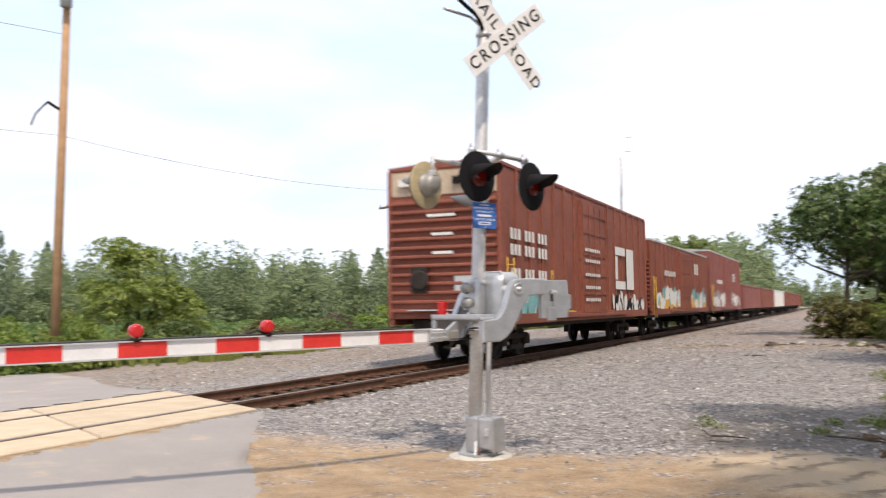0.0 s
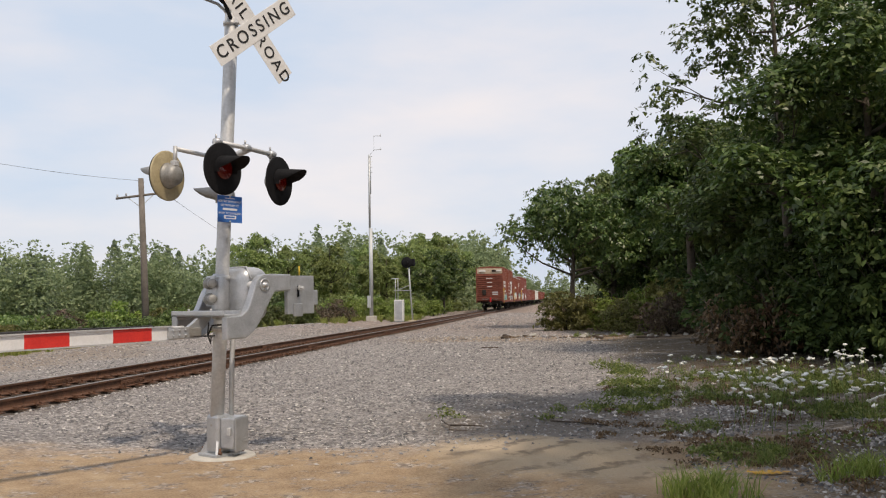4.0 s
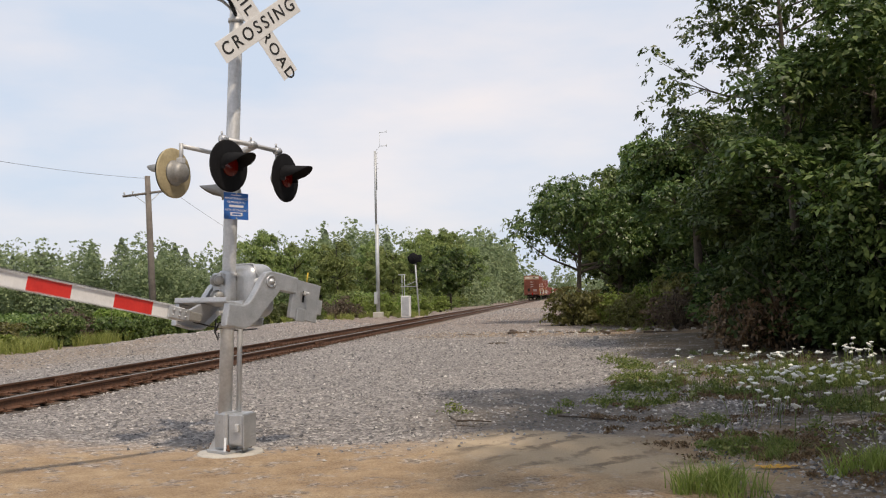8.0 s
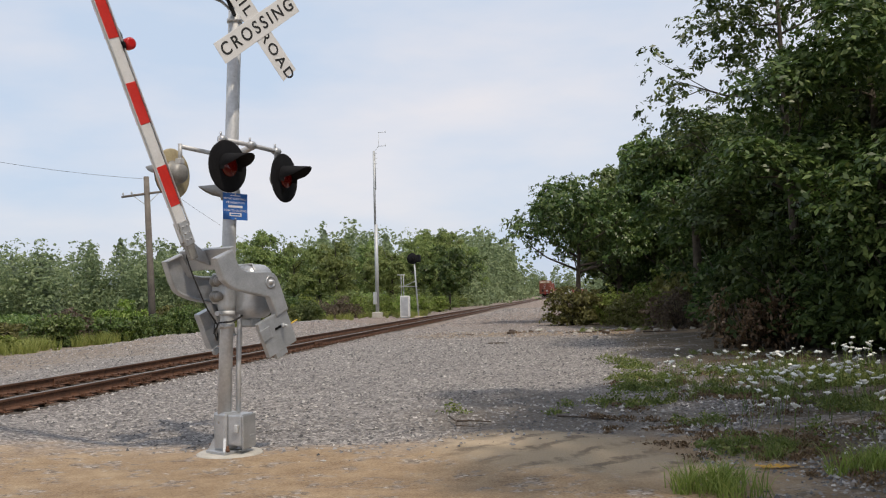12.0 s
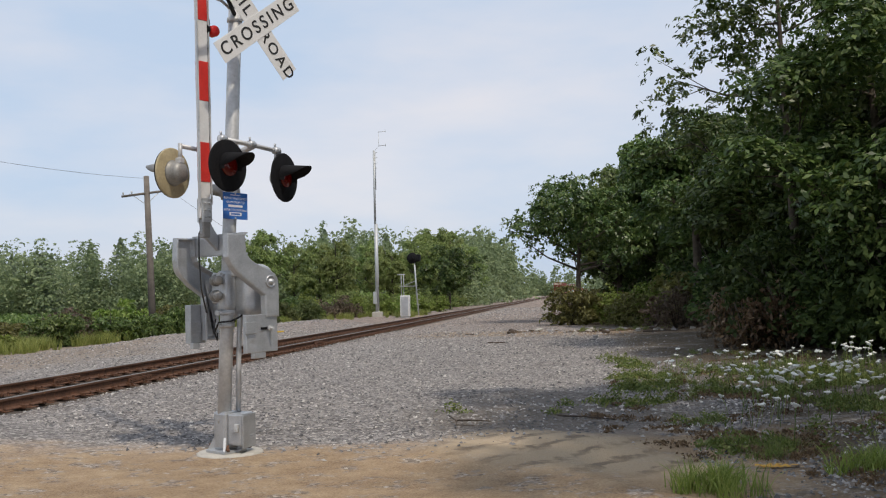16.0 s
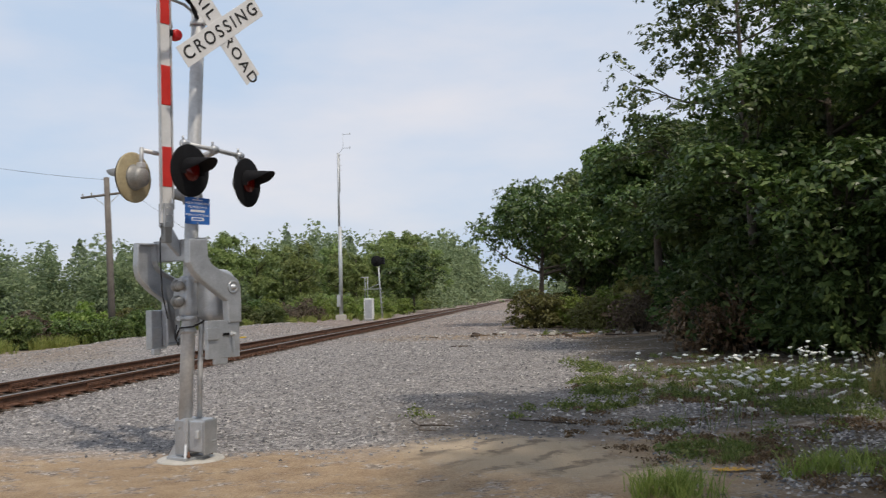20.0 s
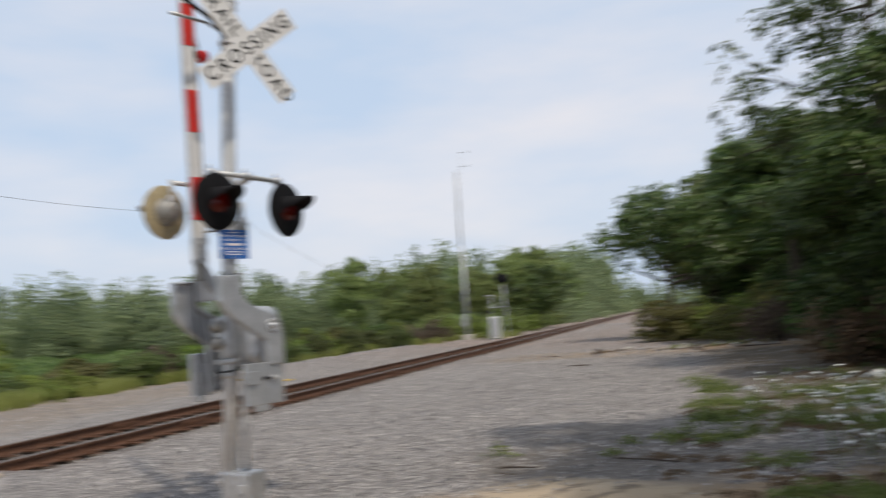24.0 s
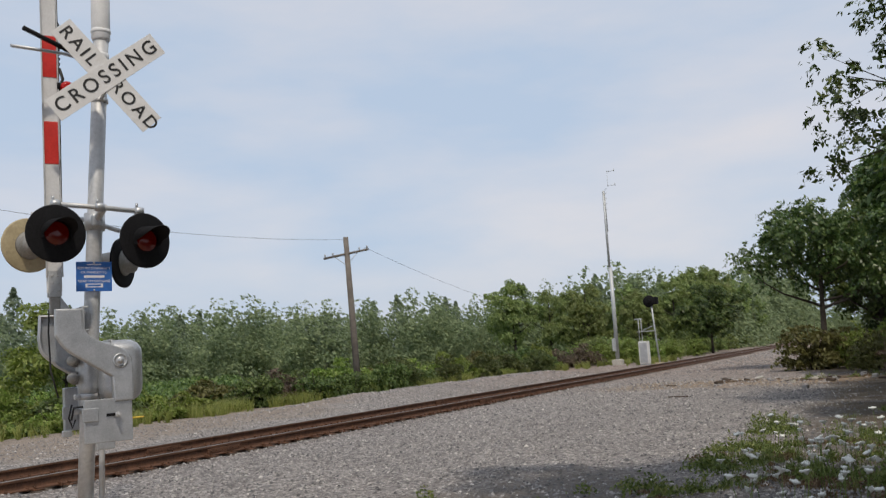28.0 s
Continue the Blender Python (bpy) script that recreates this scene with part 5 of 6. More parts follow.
def build_tower():
    x, y = -9.4, 54.5
    z = float(ground_height(x, y))
    root = thing("radio_mast", pose(x, y, z) @ Matrix.Scale(0.985, 4), "slender grey radio mast with a small aerial on a white footing", "radio mast")
    part("lower_tube", tube([(0, 0, 0.4), (0, 0, 7.0)], 0.14, 12), GALVFAR, root)
    part("upper_tube", tube([(-0.06, 0, 6.6), (-0.06, 0, 12.6)], 0.085, 10), GALVFAR, root)
    part("footing", box((-0.35, -0.35, -0.3), (0.35, 0.35, 0.4), 0.05), CONCRETE, root, "white concrete footing")
    part("cabinet", box((-0.25, -0.28, 1.0), (0.0, -0.14, 1.9), 0.02), GALVFAR, root)
    bm = bmesh.new()
    for zz in (12.95, 14.0):
        add_tube(bm, [(-0.06 + 0.35, 0, zz), (0.85, 0, zz + 0.02)], 0.02, 6)
    add_tube(bm, [(0.85, 0, 12.9), (0.85, 0, 13.1)], 0.025, 6)
    add_tube(bm, [(0.85, 0, 13.95), (0.85, 0, 14.15)], 0.025, 6)
    add_tube(bm, [(-0.06, 0, 12.5), (0.32, 0, 12.95), (0.32, 0, 14.05)], 0.014, 6)
    part("aerial", bm, GALVFAR, root, "thin folded aerial")
    bm = bmesh.new()
    add_tube(bm, [(0.06, -0.05, 9.6), (0.06, -0.05, 12.4)], 0.03, 6)
    for k in range(4):
        add_tube(bm, [(-0.06, -0.05, 11.2 + 0.4 * k), (0.2, -0.05, 11.25 + 0.4 * k)], 0.02, 5)
    part("climbing_frame", bm, GALVFAR, root)
    part("guy_wire", tube([(0.1, 0, 6.6), (0.7, 0.4, 4.5)], 0.012, 5), GALVFAR, root)

    x, y = -6.0, 52.0
    z = float(ground_height(x, y))
    root = thing("track_signal", pose(x, y, z) @ Matrix.Scale(0.9, 4), "grey track signal with round black head and white cabinet", "railway signal")
    part("signal_post", tube([(0.16, 0, 0), (-0.02, 0, 2.6), (-0.12, 0, 4.5)], 0.06, 10), GALVFAR, root)
    bm = bmesh.new()
    add_lathe(bm, [(0.05, -0.03), (0.42, -0.03), (0.44, 0), (0.42, 0.03), (0.05, 0.03)], 28, pose(-0.25, -0.1, 4.66) @ Matrix.Rotation(radians(90), 4, "X"))
    head = part("signal_head", bm, BLACK, root, "round black signal head")
    part("head_box", box((-0.35, -0.08, 4.4), (0.35, 0.4, 4.95), 0.05), BLACK, head)
    for dx in (-0.25,):
        part("hood", tube([(dx, -0.1, 4.66), (dx, -0.5, 4.64)], 0.13, 12), BLACK, head)
    part("base", box((-0.15, -0.25, -0.25), (0.4, 0.25, 0.14), 0.03), PANEL, root)
    part("cabinet", box((-1.25, -0.35, 0.1), (-0.55, 0.25, 1.75), 0.03), WHITE, root, "white equipment cabinet")
    part("cabinet_door", box((-1.18, -0.37, 0.2), (-0.62, -0.352, 1.65), 0.01), ALU, root)
    part("cabinet_stand", box((-1.2, -0.3, -0.3), (-0.6, 0.2, 0.1)), GALVFAR, root)
    part("platform", box((-1.3, -0.2, 2.45), (0.05, 0.25, 2.5)), GALVFAR, root)
    bm = bmesh.new()
    for px in (-1.2, -1.0):
        add_tube(bm, [(px, 0, 1.7), (px, 0, 3.4)], 0.03, 6)
    add_tube(bm, [(-1.5, 0, 3.4), (-0.9, 0, 3.4)], 0.04, 6)
    add_tube(bm, [(-1.1, 0, 2.48), (0, 0, 2.9)], 0.02, 6)
    part("upper_frame", bm, GALVFAR, root)
    for zz in (0.6, 1.0, 1.4, 1.8, 2.2):
        part("rung", tube([(0.02, -0.12, zz), (0.30, -0.12, zz)], 0.015, 5), GALVFAR, root)


# ---- plants ----
def leaf_quads(rng, centres, size, squash=0.45, droop=0.0, facing=None, loose=0.5):
    """Pointed leaves, one bent quad each; facing gives the way that each one's upper side looks."""
    n = len(centres)
    a = rng.normal(size=(n, 3))
    a[:, 2] -= droop
    if facing is not None:
        up = facing + rng.normal(size=(n, 3)) * loose
        up /= np.linalg.norm(up, axis=1, keepdims=True)
        a -= up * (a * up).sum(1, keepdims=True)
    a /= np.linalg.norm(a, axis=1, keepdims=True)
    b = np.cross(up, a) if facing is not None else rng.normal(size=(n, 3))
    b -= a * (a * b).sum(1, keepdims=True)
    b /= np.linalg.norm(b, axis=1, keepdims=True)
    s = size * rng.uniform(0.6, 1.4, (n, 1))
    tip = centres + a * s
    if facing is not None:
        tip = tip - up * s * 0.3
    v = np.stack([centres - a * s, centres + b * s * squash, tip, centres - b * s * squash], 1).reshape(-1, 3)
    f = np.arange(4 * n).reshape(-1, 4)
    return v, f


def sprays(rng, boughs, count, per, spread, below=-0.35):
    """Flat leaf sprays over the upper and outer side of round boughs (centre, radius): leaf places and the way each faces."""
    pts, ups = [], []
    size = np.array([b[1] for b in boughs]) ** 2
    pick = rng.choice(len(boughs), size=count, p=size / size.sum())
    for i in pick:
        c, r = boughs[i]
        while True:
            d = rng.normal(size=3)
            d /= np.linalg.norm(d)
            if d[2] > below + 0.25 * rng.normal():
                break
        mid = c + d * r * np.array([1, 1, 0.8]) * rng.uniform(0.62, 1.08)
        n = 0.55 * d + np.array([0, 0, 0.75])
        n /= np.linalg.norm(n)
        k = max(4, int(per * rng.uniform(0.4, 1.6)))
        t = rng.normal(size=(k, 3))
        t -= n * (t @ n)[:, None]
        t /= np.linalg.norm(t, axis=1, keepdims=True)
        q = rng.random((k, 1)) ** 0.55
        wide = spread * rng.uniform(0.6, 1.35)
        pts.append(mid + t * q * wide - np.array([0, 0, 1]) * q ** 2 * wide * 0.45 + rng.normal(size=(k, 3)) * spread * 0.13)
        ups.append(np.repeat((n + 0.25 * d)[None], k, 0) + t * q * 0.5)
    return np.concatenate(pts), np.concatenate(ups)


def tree(name, label, seed, height, radius, low, clusters, per, leaf, spread, material, trunk=0.16, category="tree", limbs=11):
    """A broad tree: tapered trunk, forking limbs, and boughs of leaf sprays round their ends."""
    rng = np.random.default_rng(seed)
    root = thing(name, pose(0, 0, 0), label, category, "trees along the line")
    bm = bmesh.new()
    bend = rng.uniform(-0.25, 0.25, 2)
    spine = [Vector((bend[0] * (k / 5) ** 2 + rng.uniform(-.05, .05), bend[1] * (k / 5) ** 2 + rng.uniform(-.05, .05), height * 0.82 * k / 5)) for k in range(6)]
    spine[0].z = -0.4
    add_tube(bm, spine, [trunk * (1.25 - k * 0.21) for k in range(6)], 9)
    boughs = []
    zmid, zr = (low + height) / 2, (height - low) / 2
    for k in range(limbs):
        t = rng.uniform(min(0.6, max(0.22, 0.9 * low / height)), 0.95)
        i = min(int(t * 5), 4)
        p = spine[i].lerp(spine[i + 1], t * 5 - i)
        ang = 2.4 * k + rng.uniform(-.4, .4)
        reach = radius * math.sin(math.pi * min(0.95, 0.25 + 0.75 * t)) ** 0.5 * rng.uniform(0.6, 0.95)
        q = p + Vector((math.cos(ang) * reach, math.sin(ang) * reach, reach * rng.uniform(0.25, 0.75)))
        q.z = max(q.z, low + 0.3)
        mid = p.lerp(q, 0.5) + Vector((0, 0, -0.06 * reach))
        r = trunk * (0.55 - 0.3 * t)
        add_tube(bm, [p, mid, q], [r, r * 0.6, r * 0.15], 6)
        boughs.append((np.array(q), radius * rng.uniform(0.2, 0.34)))
        for _ in range(3):
            d = q + Vector(np.clip(rng.normal(size=3), -1.3, 1.3) * min(reach, 2.2) * 0.24)
            add_tube(bm, [mid.lerp(q, rng.uniform(0.2, 0.8)), d], [r * 0.35, r * 0.08], 5)
            boughs.append((np.array(d), radius * rng.uniform(0.12, 0.2)))
    for k in range(int(limbs * 1.7 * max(1.0, zr / radius))):
        p = rng.normal(size=3)
        p /= np.linalg.norm(p)
        p *= rng.uniform(0.3, 0.86)
        c = np.array([p[0] * radius, p[1] * radius, zmid + p[2] * zr])
        boughs.append((c, radius * rng.uniform(0.2, 0.36)))
    part("trunk", bm, BARK, root, "dark tapered trunk with forking limbs")
    pts, ups = sprays(rng, boughs, int(clusters * per / 15), 15, spread * 0.72)
    ok = pts[:, 2] > max(0.1, low - 0.6)
    v, f = leaf_quads(rng, pts[ok], leaf, 0.5, 0.5, ups[ok])
    pydata("crown", v, f, material, root, "crown of loose green leaf sprays")
    return root


def conifer(seed, height, radius):
    rng = np.random.default_rng(seed)
    root = thing("conifer", pose(0, 0, 0), "tall conifer at the field's far side, paled to paint in haze", "tree", "trees along the line")
    part("trunk", tube([(0, 0, -0.5), (0, 0, height * 0.95)], [0.2, 0.03], 7), BARK, root)
    t = rng.random(7000) ** 0.8
    a = rng.uniform(0, 6.283, 7000)
    tier = 0.55 + 0.45 * np.abs(np.sin(t * 26))
    r = radius * (1 - t) ** 0.62 * tier * rng.random(7000) ** 0.45
    pts = np.stack([np.cos(a) * r, np.sin(a) * r, height * (0.12 + 0.88 * t) - 0.25 * r], -1)
    ups = np.stack([np.cos(a), np.sin(a), 0.9 + 0 * a], -1)
    v, f = leaf_quads(rng, pts, 0.24, 0.4, 0.4, ups)
    pydata("crown", v, f, HAZEDCONIFER, root)
    return root


def shrub(name, label, seed, width, height, clusters, per, leaf, material, group="bushes", category="bush", dense=0.8):
    rng = np.random.default_rng(seed)
    root = thing(name, pose(0, 0, 0), label, category, group)
    bm = bmesh.new()
    for k in range(9):
        a, r = 0.7 * k, width * rng.uniform(0.15, 0.42)
        add_tube(bm, [(0.05 * math.cos(a), 0.05 * math.sin(a), -0.2), (r * 0.5 * math.cos(a), r * 0.5 * math.sin(a), height * 0.45), (r * math.cos(a), r * math.sin(a), height * rng.uniform(0.6, 0.95))], [0.03, 0.018, 0.006], 5)
    part("woody_base", bm, BARK, root)

    boughs = []
    for k in range(15):
        a, r = 2.4 * k + rng.uniform(-.4, .4), math.sqrt((k + 0.3) / 15) * width * 0.42
        top = height * (1 - 0.55 * (2 * r / width) ** 2.0) * rng.uniform(0.72, 1.08)
        b = min(height * 0.42, width * rng.uniform(0.11, 0.2))
        z = top - b * 0.8
        while z > 0:
            boughs.append((np.array([r * math.cos(a), r * math.sin(a), z]), b))
            z -= b * 1.3
    pts, ups = sprays(rng, boughs, int(clusters * per * dense / 7), 7, 0.085 * height ** 0.5, -0.15)
    ok = pts[:, 2] > 0.02
    v, f = leaf_quads(rng, pts[ok], leaf * 0.95 / (0.6 + 0.4 * dense), 0.48, 0.2, ups[ok], 0.8)
    pydata("foliage", v, f, material, root)
    return root


def place(root, spots, rng, vary=0.0):
    """Puts a thing at the first spot and copies of it at the others."""
    for k, (x, y) in enumerate(spots):
        m = pose(x, y, float(ground_height(x, y)), 0, 0, rng.uniform(0, 360))
        if vary:
            g, tall = rng.uniform(1 - vary, 1 + vary), rng.uniform(0.85, 1.2)
            m = m @ Matrix.Diagonal((g, g * rng.uniform(0.85, 1.15), g * tall, 1))
        if k == 0:
            root.matrix_basis = m
        else:
            copy_thing(root, m)


def blades(rng, x, y, height, width, lean_by):
    """Grass blades, two quads each."""
    n = len(x)
    z = ground_height(x, y)
    a = rng.uniform(0, 6.283, n)
    h = height * rng.uniform(0.5, 1.4, n)
    sx, sy = np.cos(a) * width, np.sin(a) * width
    b = rng.uniform(0, 6.283, n)
    lx, ly = np.cos(b) * h * lean_by * rng.random(n), np.sin(b) * h * lean_by * rng.random(n)
    v = np.stack([np.stack([x - sx, y - sy, z - 0.01], -1), np.stack([x + sx, y + sy, z - 0.01], -1),
                  np.stack([x + sx * 0.7 + lx * 0.4, y + sy * 0.7 + ly * 0.4, z + h * 0.6], -1), np.stack([x - sx * 0.7 + lx * 0.4, y - sy * 0.7 + ly * 0.4, z + h * 0.6], -1),
                  np.stack([x + lx, y + ly, z + h], -1)], 1).reshape(-1, 3)
    i = 5 * np.arange(n)[:, None]
    f = np.concatenate([i + [0, 1, 2, 3], i + [3, 2, 4, 4]], 0)
    return v, f


def grass(label, seed, patches, height, width, material, lean_by=0.5):
    rng = np.random.default_rng(seed)
    xs, ys = [], []
    for cx, cy, rx, ry, n in patches:
        m = max(3, n // 38)
        a, r = rng.uniform(0, 6.283, m), rng.random(m) ** 0.6
        tx, ty, tr = cx + rx * r * np.cos(a), cy + ry * r * np.sin(a), rng.uniform(0.04, 0.20, m)
        ok = np.sin(2.1 * tx + 1.3 * ty) + np.sin(3.3 * ty - 1.7 * tx + 2) > 0.9 * rng.random(m) - 0.6
        if ok.sum() > 2:
            tx, ty, tr, n = tx[ok], ty[ok], tr[ok], int(n * ok.mean())
            m = len(tx)
        k, a, r = rng.integers(m, size=n), rng.uniform(0, 6.283, n), rng.random(n) ** 0.6
        xs.append(tx[k] + tr[k] * r * np.cos(a))
        ys.append(ty[k] + tr[k] * r * np.sin(a))
    v, f = blades(rng, np.concatenate(xs), np.concatenate(ys), height, width, lean_by)
    me = bpy.data.meshes.new("grass")
    faces = [tuple(q) if q[2] != q[3] and q[3] != q[2] else tuple(q[:3]) for q in f.tolist()]
    me.from_pydata(v.tolist(), [], faces)
    me.materials.append(material)
    tagged(new("grass", me), label, "grass", "", "stuff")


def wild_flowers():
    """White umbels on thin stems beside the trees."""
    rng = np.random.default_rng(9)
    stems, heads = bmesh.new(), bmesh.new()
    for k in range(210):
        while True:
            x, y = rng.uniform(6.2, 10.8), rng.uniform(-1.0, 6.0)
            if x > 7.25 - 0.16 * y + 0.35 * rng.normal() and x < 8.4 + 0.5 * y and (y > 0.3 or rng.random() < 0.25) and math.sin(2.3 * x + 1.1 * y) + math.sin(1.9 * y - x) > rng.uniform(-2.4, 1.0):
                break
        z = float(ground_height(x, y))
        h = rng.uniform(0.22, 0.62)
        top = Vector((x + rng.uniform(-.12, .12), y + rng.uniform(-.12, .12), z + h))
        add_tube(stems, [(x, y, z - 0.02), Vector((x, y, z)).lerp(top, 0.6) + Vector((rng.uniform(-.02, .02), 0, 0)), top], 0.004, 4)
        r = rng.uniform(0.022, 0.05)
        tilt = pose(*top, rng.uniform(-25, 25), rng.uniform(-25, 25), 0)
        add_lathe(heads, [(0.004, -0.03), (r * 0.55, -0.005), (r, 0.006), (r * 0.6, 0.014), (0.006, 0.016)], 9, tilt)
        for q in range(5):
            a = rng.uniform(0, 6.283)
            add_lathe(heads, [(0.003, -0.01), (r * 0.3, 0.004), (0.003, 0.012)], 5, tilt @ pose(r * 0.95 * math.cos(a), r * 0.95 * math.sin(a), 0.006))
    root = thing("wild_flowers", pose(0, 0, 0), "white umbel wildflowers on thin green stems", "flowers", "", "stuff")
    part("flower_stems", stems, GRASS, root)
    part("flower_heads", heads, PETAL, root)


def far_woods():
    """The distant wood edge as one mass of crowns, haze put into its leaf colours."""
    rng = np.random.default_rng(21)
    verts, faces, cverts, cfaces = [], [], [], []
    nv = cv = 0
    spots = []
    for k in range(300):
        bearing = rng.uniform(-1.15, 0.03)
        dist = rng.uniform(150, 205) if bearing < -0.10 else rng.uniform(400, 470)
        spots.append((5 + dist * math.sin(bearing), -10 + dist * math.cos(bearing), rng.uniform(9.0, 14.5) * (1.15 if bearing > -0.33 else 1.02)))
    for k in range(96):      # both sides of the line, closing the view along it
        yy = rng.uniform(88, 270)
        side = -1 if k % 4 else 1
        tall = min(16.5, 8.4 + 0.085 * max(0.0, yy - 92)) if side < 0 else 10.5
        spots.append((TRACK + side * (rng.uniform(6.5, 15) + (yy - 85) * 0.015 + (0 if side < 0 else 6)), yy, tall * rng.uniform(0.82, 1.12)))
    for k in range(130):     # a second row closes the gaps of the first
        bearing, dist = rng.uniform(-1.15, -0.10), rng.uniform(206, 240)
        spots.append((5 + dist * math.sin(bearing), -10 + dist * math.cos(bearing), rng.uniform(12.0, 16.0)))
    for x, y, h in spots:
        cone = rng.random() < 0.08 and x < -35
        n = 1200 if math.hypot(x - 5, y + 10) < 206 else 500
        if cone:
            h *= rng.uniform(0.95, 1.25)
            t, a = rng.random(n) ** 0.8, rng.uniform(0, 6.283, n)
            r = h * 0.30 * (1 - t) ** 0.7 * (0.6 + 0.4 * np.abs(np.sin(t * 17))) * rng.random(n) ** 0.4
            pts = np.stack([x + np.cos(a) * r, y + np.sin(a) * r, h * (0.08 + 0.92 * t)], -1)
            ups = np.stack([np.cos(a), np.sin(a), 0.9 + 0 * a], -1)
        else:
            lob = [(np.array([x, y, 0]) + np.array([h * 0.2 * (1.15 - z) * rng.normal(), h * 0.2 * (1.15 - z) * rng.normal(), h * z]), h * rng.uniform(0.14, 0.25) * (1.12 - 0.72 * z)) for z in np.linspace(0.08, 0.93, 16)]
            pts, ups = sprays(rng, lob, n // 3, 3, h * 0.025, -0.3)
            core = rng.random(len(pts)) < 0.25
            pts[core] = lob[len(lob) // 3][0] + (pts[core] - lob[len(lob) // 3][0]) * 0.7
        pts[:, 2] += -0.9
        v, f = leaf_quads(rng, pts, h * (0.0185 if n > 600 else 0.03), 0.62, 0, ups, 0.7)
        if cone:
            cverts.append(v), cfaces.append(f + cv)
            cv += len(v)
        else:
            verts.append(v), faces.append(f + nv)
            nv += len(v)
    tagged(pydata("far_woods", np.concatenate(verts), np.concatenate(faces), HAZEDLEAF), "distant mixed woodland edge, its green paled to paint in haze", "woodland", "", "stuff")
    tagged(pydata("far_conifers", np.concatenate(cverts), np.concatenate(cfaces), HAZEDCONIFER), "distant pointed conifers in the wood, paled to paint in haze", "woodland", "", "stuff")


def meadow():
    """Rank green growth on the field beyond the track."""
    rng = np.random.default_rng(31)
    n = 80000
    x = -17 - 75 * rng.random(n) ** 1.5
    y = rng.uniform(8, 140, n)
    hump = 0.5 + 0.5 * np.sin(x * 0.31) * np.sin(y * 0.23 + 1) + 0.4 * np.sin(x * 0.9 + y * 0.7)
    z = ground_height(x, y) + rng.random(n) ** 0.7 * (0.55 + 0.75 * np.clip(hump, 0, 1.3))
    size = 0.06 + 0.0017 * np.hypot(x - 5, y + 10)
    v, f = leaf_quads(rng, np.stack([x, y, z], -1), 1.0, 0.5)
    c = np.repeat(np.stack([x, y, z], -1), 4, 0)
    v = c + (v - c) * np.repeat(size, 4)[:, None]
    tagged(pydata("meadow", v, f, MIDLEAF), "rank bright green weeds over the field", "weeds", "", "stuff")


def scattered_stones():
    rng = np.random.default_rng(41)
    base = np.array([(1, 0, 0), (-1, 0, 0), (0, 1, 0), (0, -1, 0), (0, 0, 1), (0, 0, -1)], float)
    tri = np.array([(0, 2, 4), (2, 1, 4), (1, 3, 4), (3, 0, 4)])
    n = 75000
    d = rng.random(n) ** 1.6
    x, y = np.empty(n), np.empty(n)
    x = rng.uniform(-2.95, 9.2, n)
    y = -1.5 + 30 * d
    k = n // 5
    x[:k] = rng.uniform(-12, -4.9, k)
    y[:k] = rng.uniform(3, 40, k)
    x[k:k + 3500] = rng.uniform(-4.6, -3.2, 3500)
    y[k:k + 3500] = rng.uniform(1.8, 40, 3500)
    q = 12000
    x[-q:], y[-q:] = rng.uniform(6.3, 10.0, q), rng.uniform(-3.8, 3.0, q)
    keep = (y > 0.36 * x - 1.3 + rng.normal(size=n) * 0.55) & ~((across_road(x, y) < -0.2 + 0.2 * rng.normal(size=n)) & (across_road(x, y) > -11))
    keep &= x < 6.7 - 0.045 * y + np.abs(rng.normal(size=n)) * 1.3
    w = 9000
    x[-q - w:-q] = TRACK + 1.6 + 8.0 * rng.random(w) ** 1.3
    y[-q - w:-q] = rng.uniform(26, 85, w)
    lump = np.sin(1.7 * x + 2.9 * y) + np.sin(3.1 * x - 1.3 * y + 1) + rng.normal(size=n) * 0.7
    keep[-q - w:-q] = x[-q - w:-q] < 4.2 - 0.03 * (y[-q - w:-q] - 30)
    keep[-q:] = (lump[-q:] > 0.2) & (across_road(x[-q:], y[-q:]) > 0.2)
    x, y = x[keep], y[keep]
    n = len(x)
    s = 0.009 + 0.024 * rng.random(n) ** 1.5 * (1 + 0.02 * np.clip(y, 0, 85))
    v = base[None] * (s[:, None] * rng.uniform(0.55, 1.25, (n, 6)))[..., None] + rng.normal(size=(n, 6, 3)) * s[:, None, None] * 0.18
    a = rng.uniform(0, 6.283, n)
    c, sn = np.cos(a)[:, None], np.sin(a)[:, None]
    v = np.stack([v[..., 0] * c - v[..., 1] * sn, v[..., 0] * sn + v[..., 1] * c, v[..., 2] * 0.75], -1)
    on = np.abs(x - TRACK) < 0.75
    v += np.stack([x, y, ground_height(x, y) + s * 0.25 - on * 0.03], -1)[:, None]
    f = (tri[None] + 6 * np.arange(n)[:, None, None]).reshape(-1, 3)
    m, nd, l, p = nodes_of("loose_stone")
    g = nd.new("ShaderNodeNewGeometry")
    l.new(ramp_node(nd, l, g.outputs["Random Per Island"], [(0.0, (0.065, 0.063, 0.066)), (0.4, (0.19, 0.182, 0.18)), (0.75, (0.33, 0.31, 0.295)), (0.95, (0.46, 0.43, 0.40)), (1.0, (0.62, 0.58, 0.54))]), p.inputs["Base Color"])
    p.inputs["Roughness"].default_value = 0.92
    tagged(pydata("loose_stones", v.reshape(-1, 3), f, m), "loose grey crushed stones over the gravel", "stones", "", "stuff")


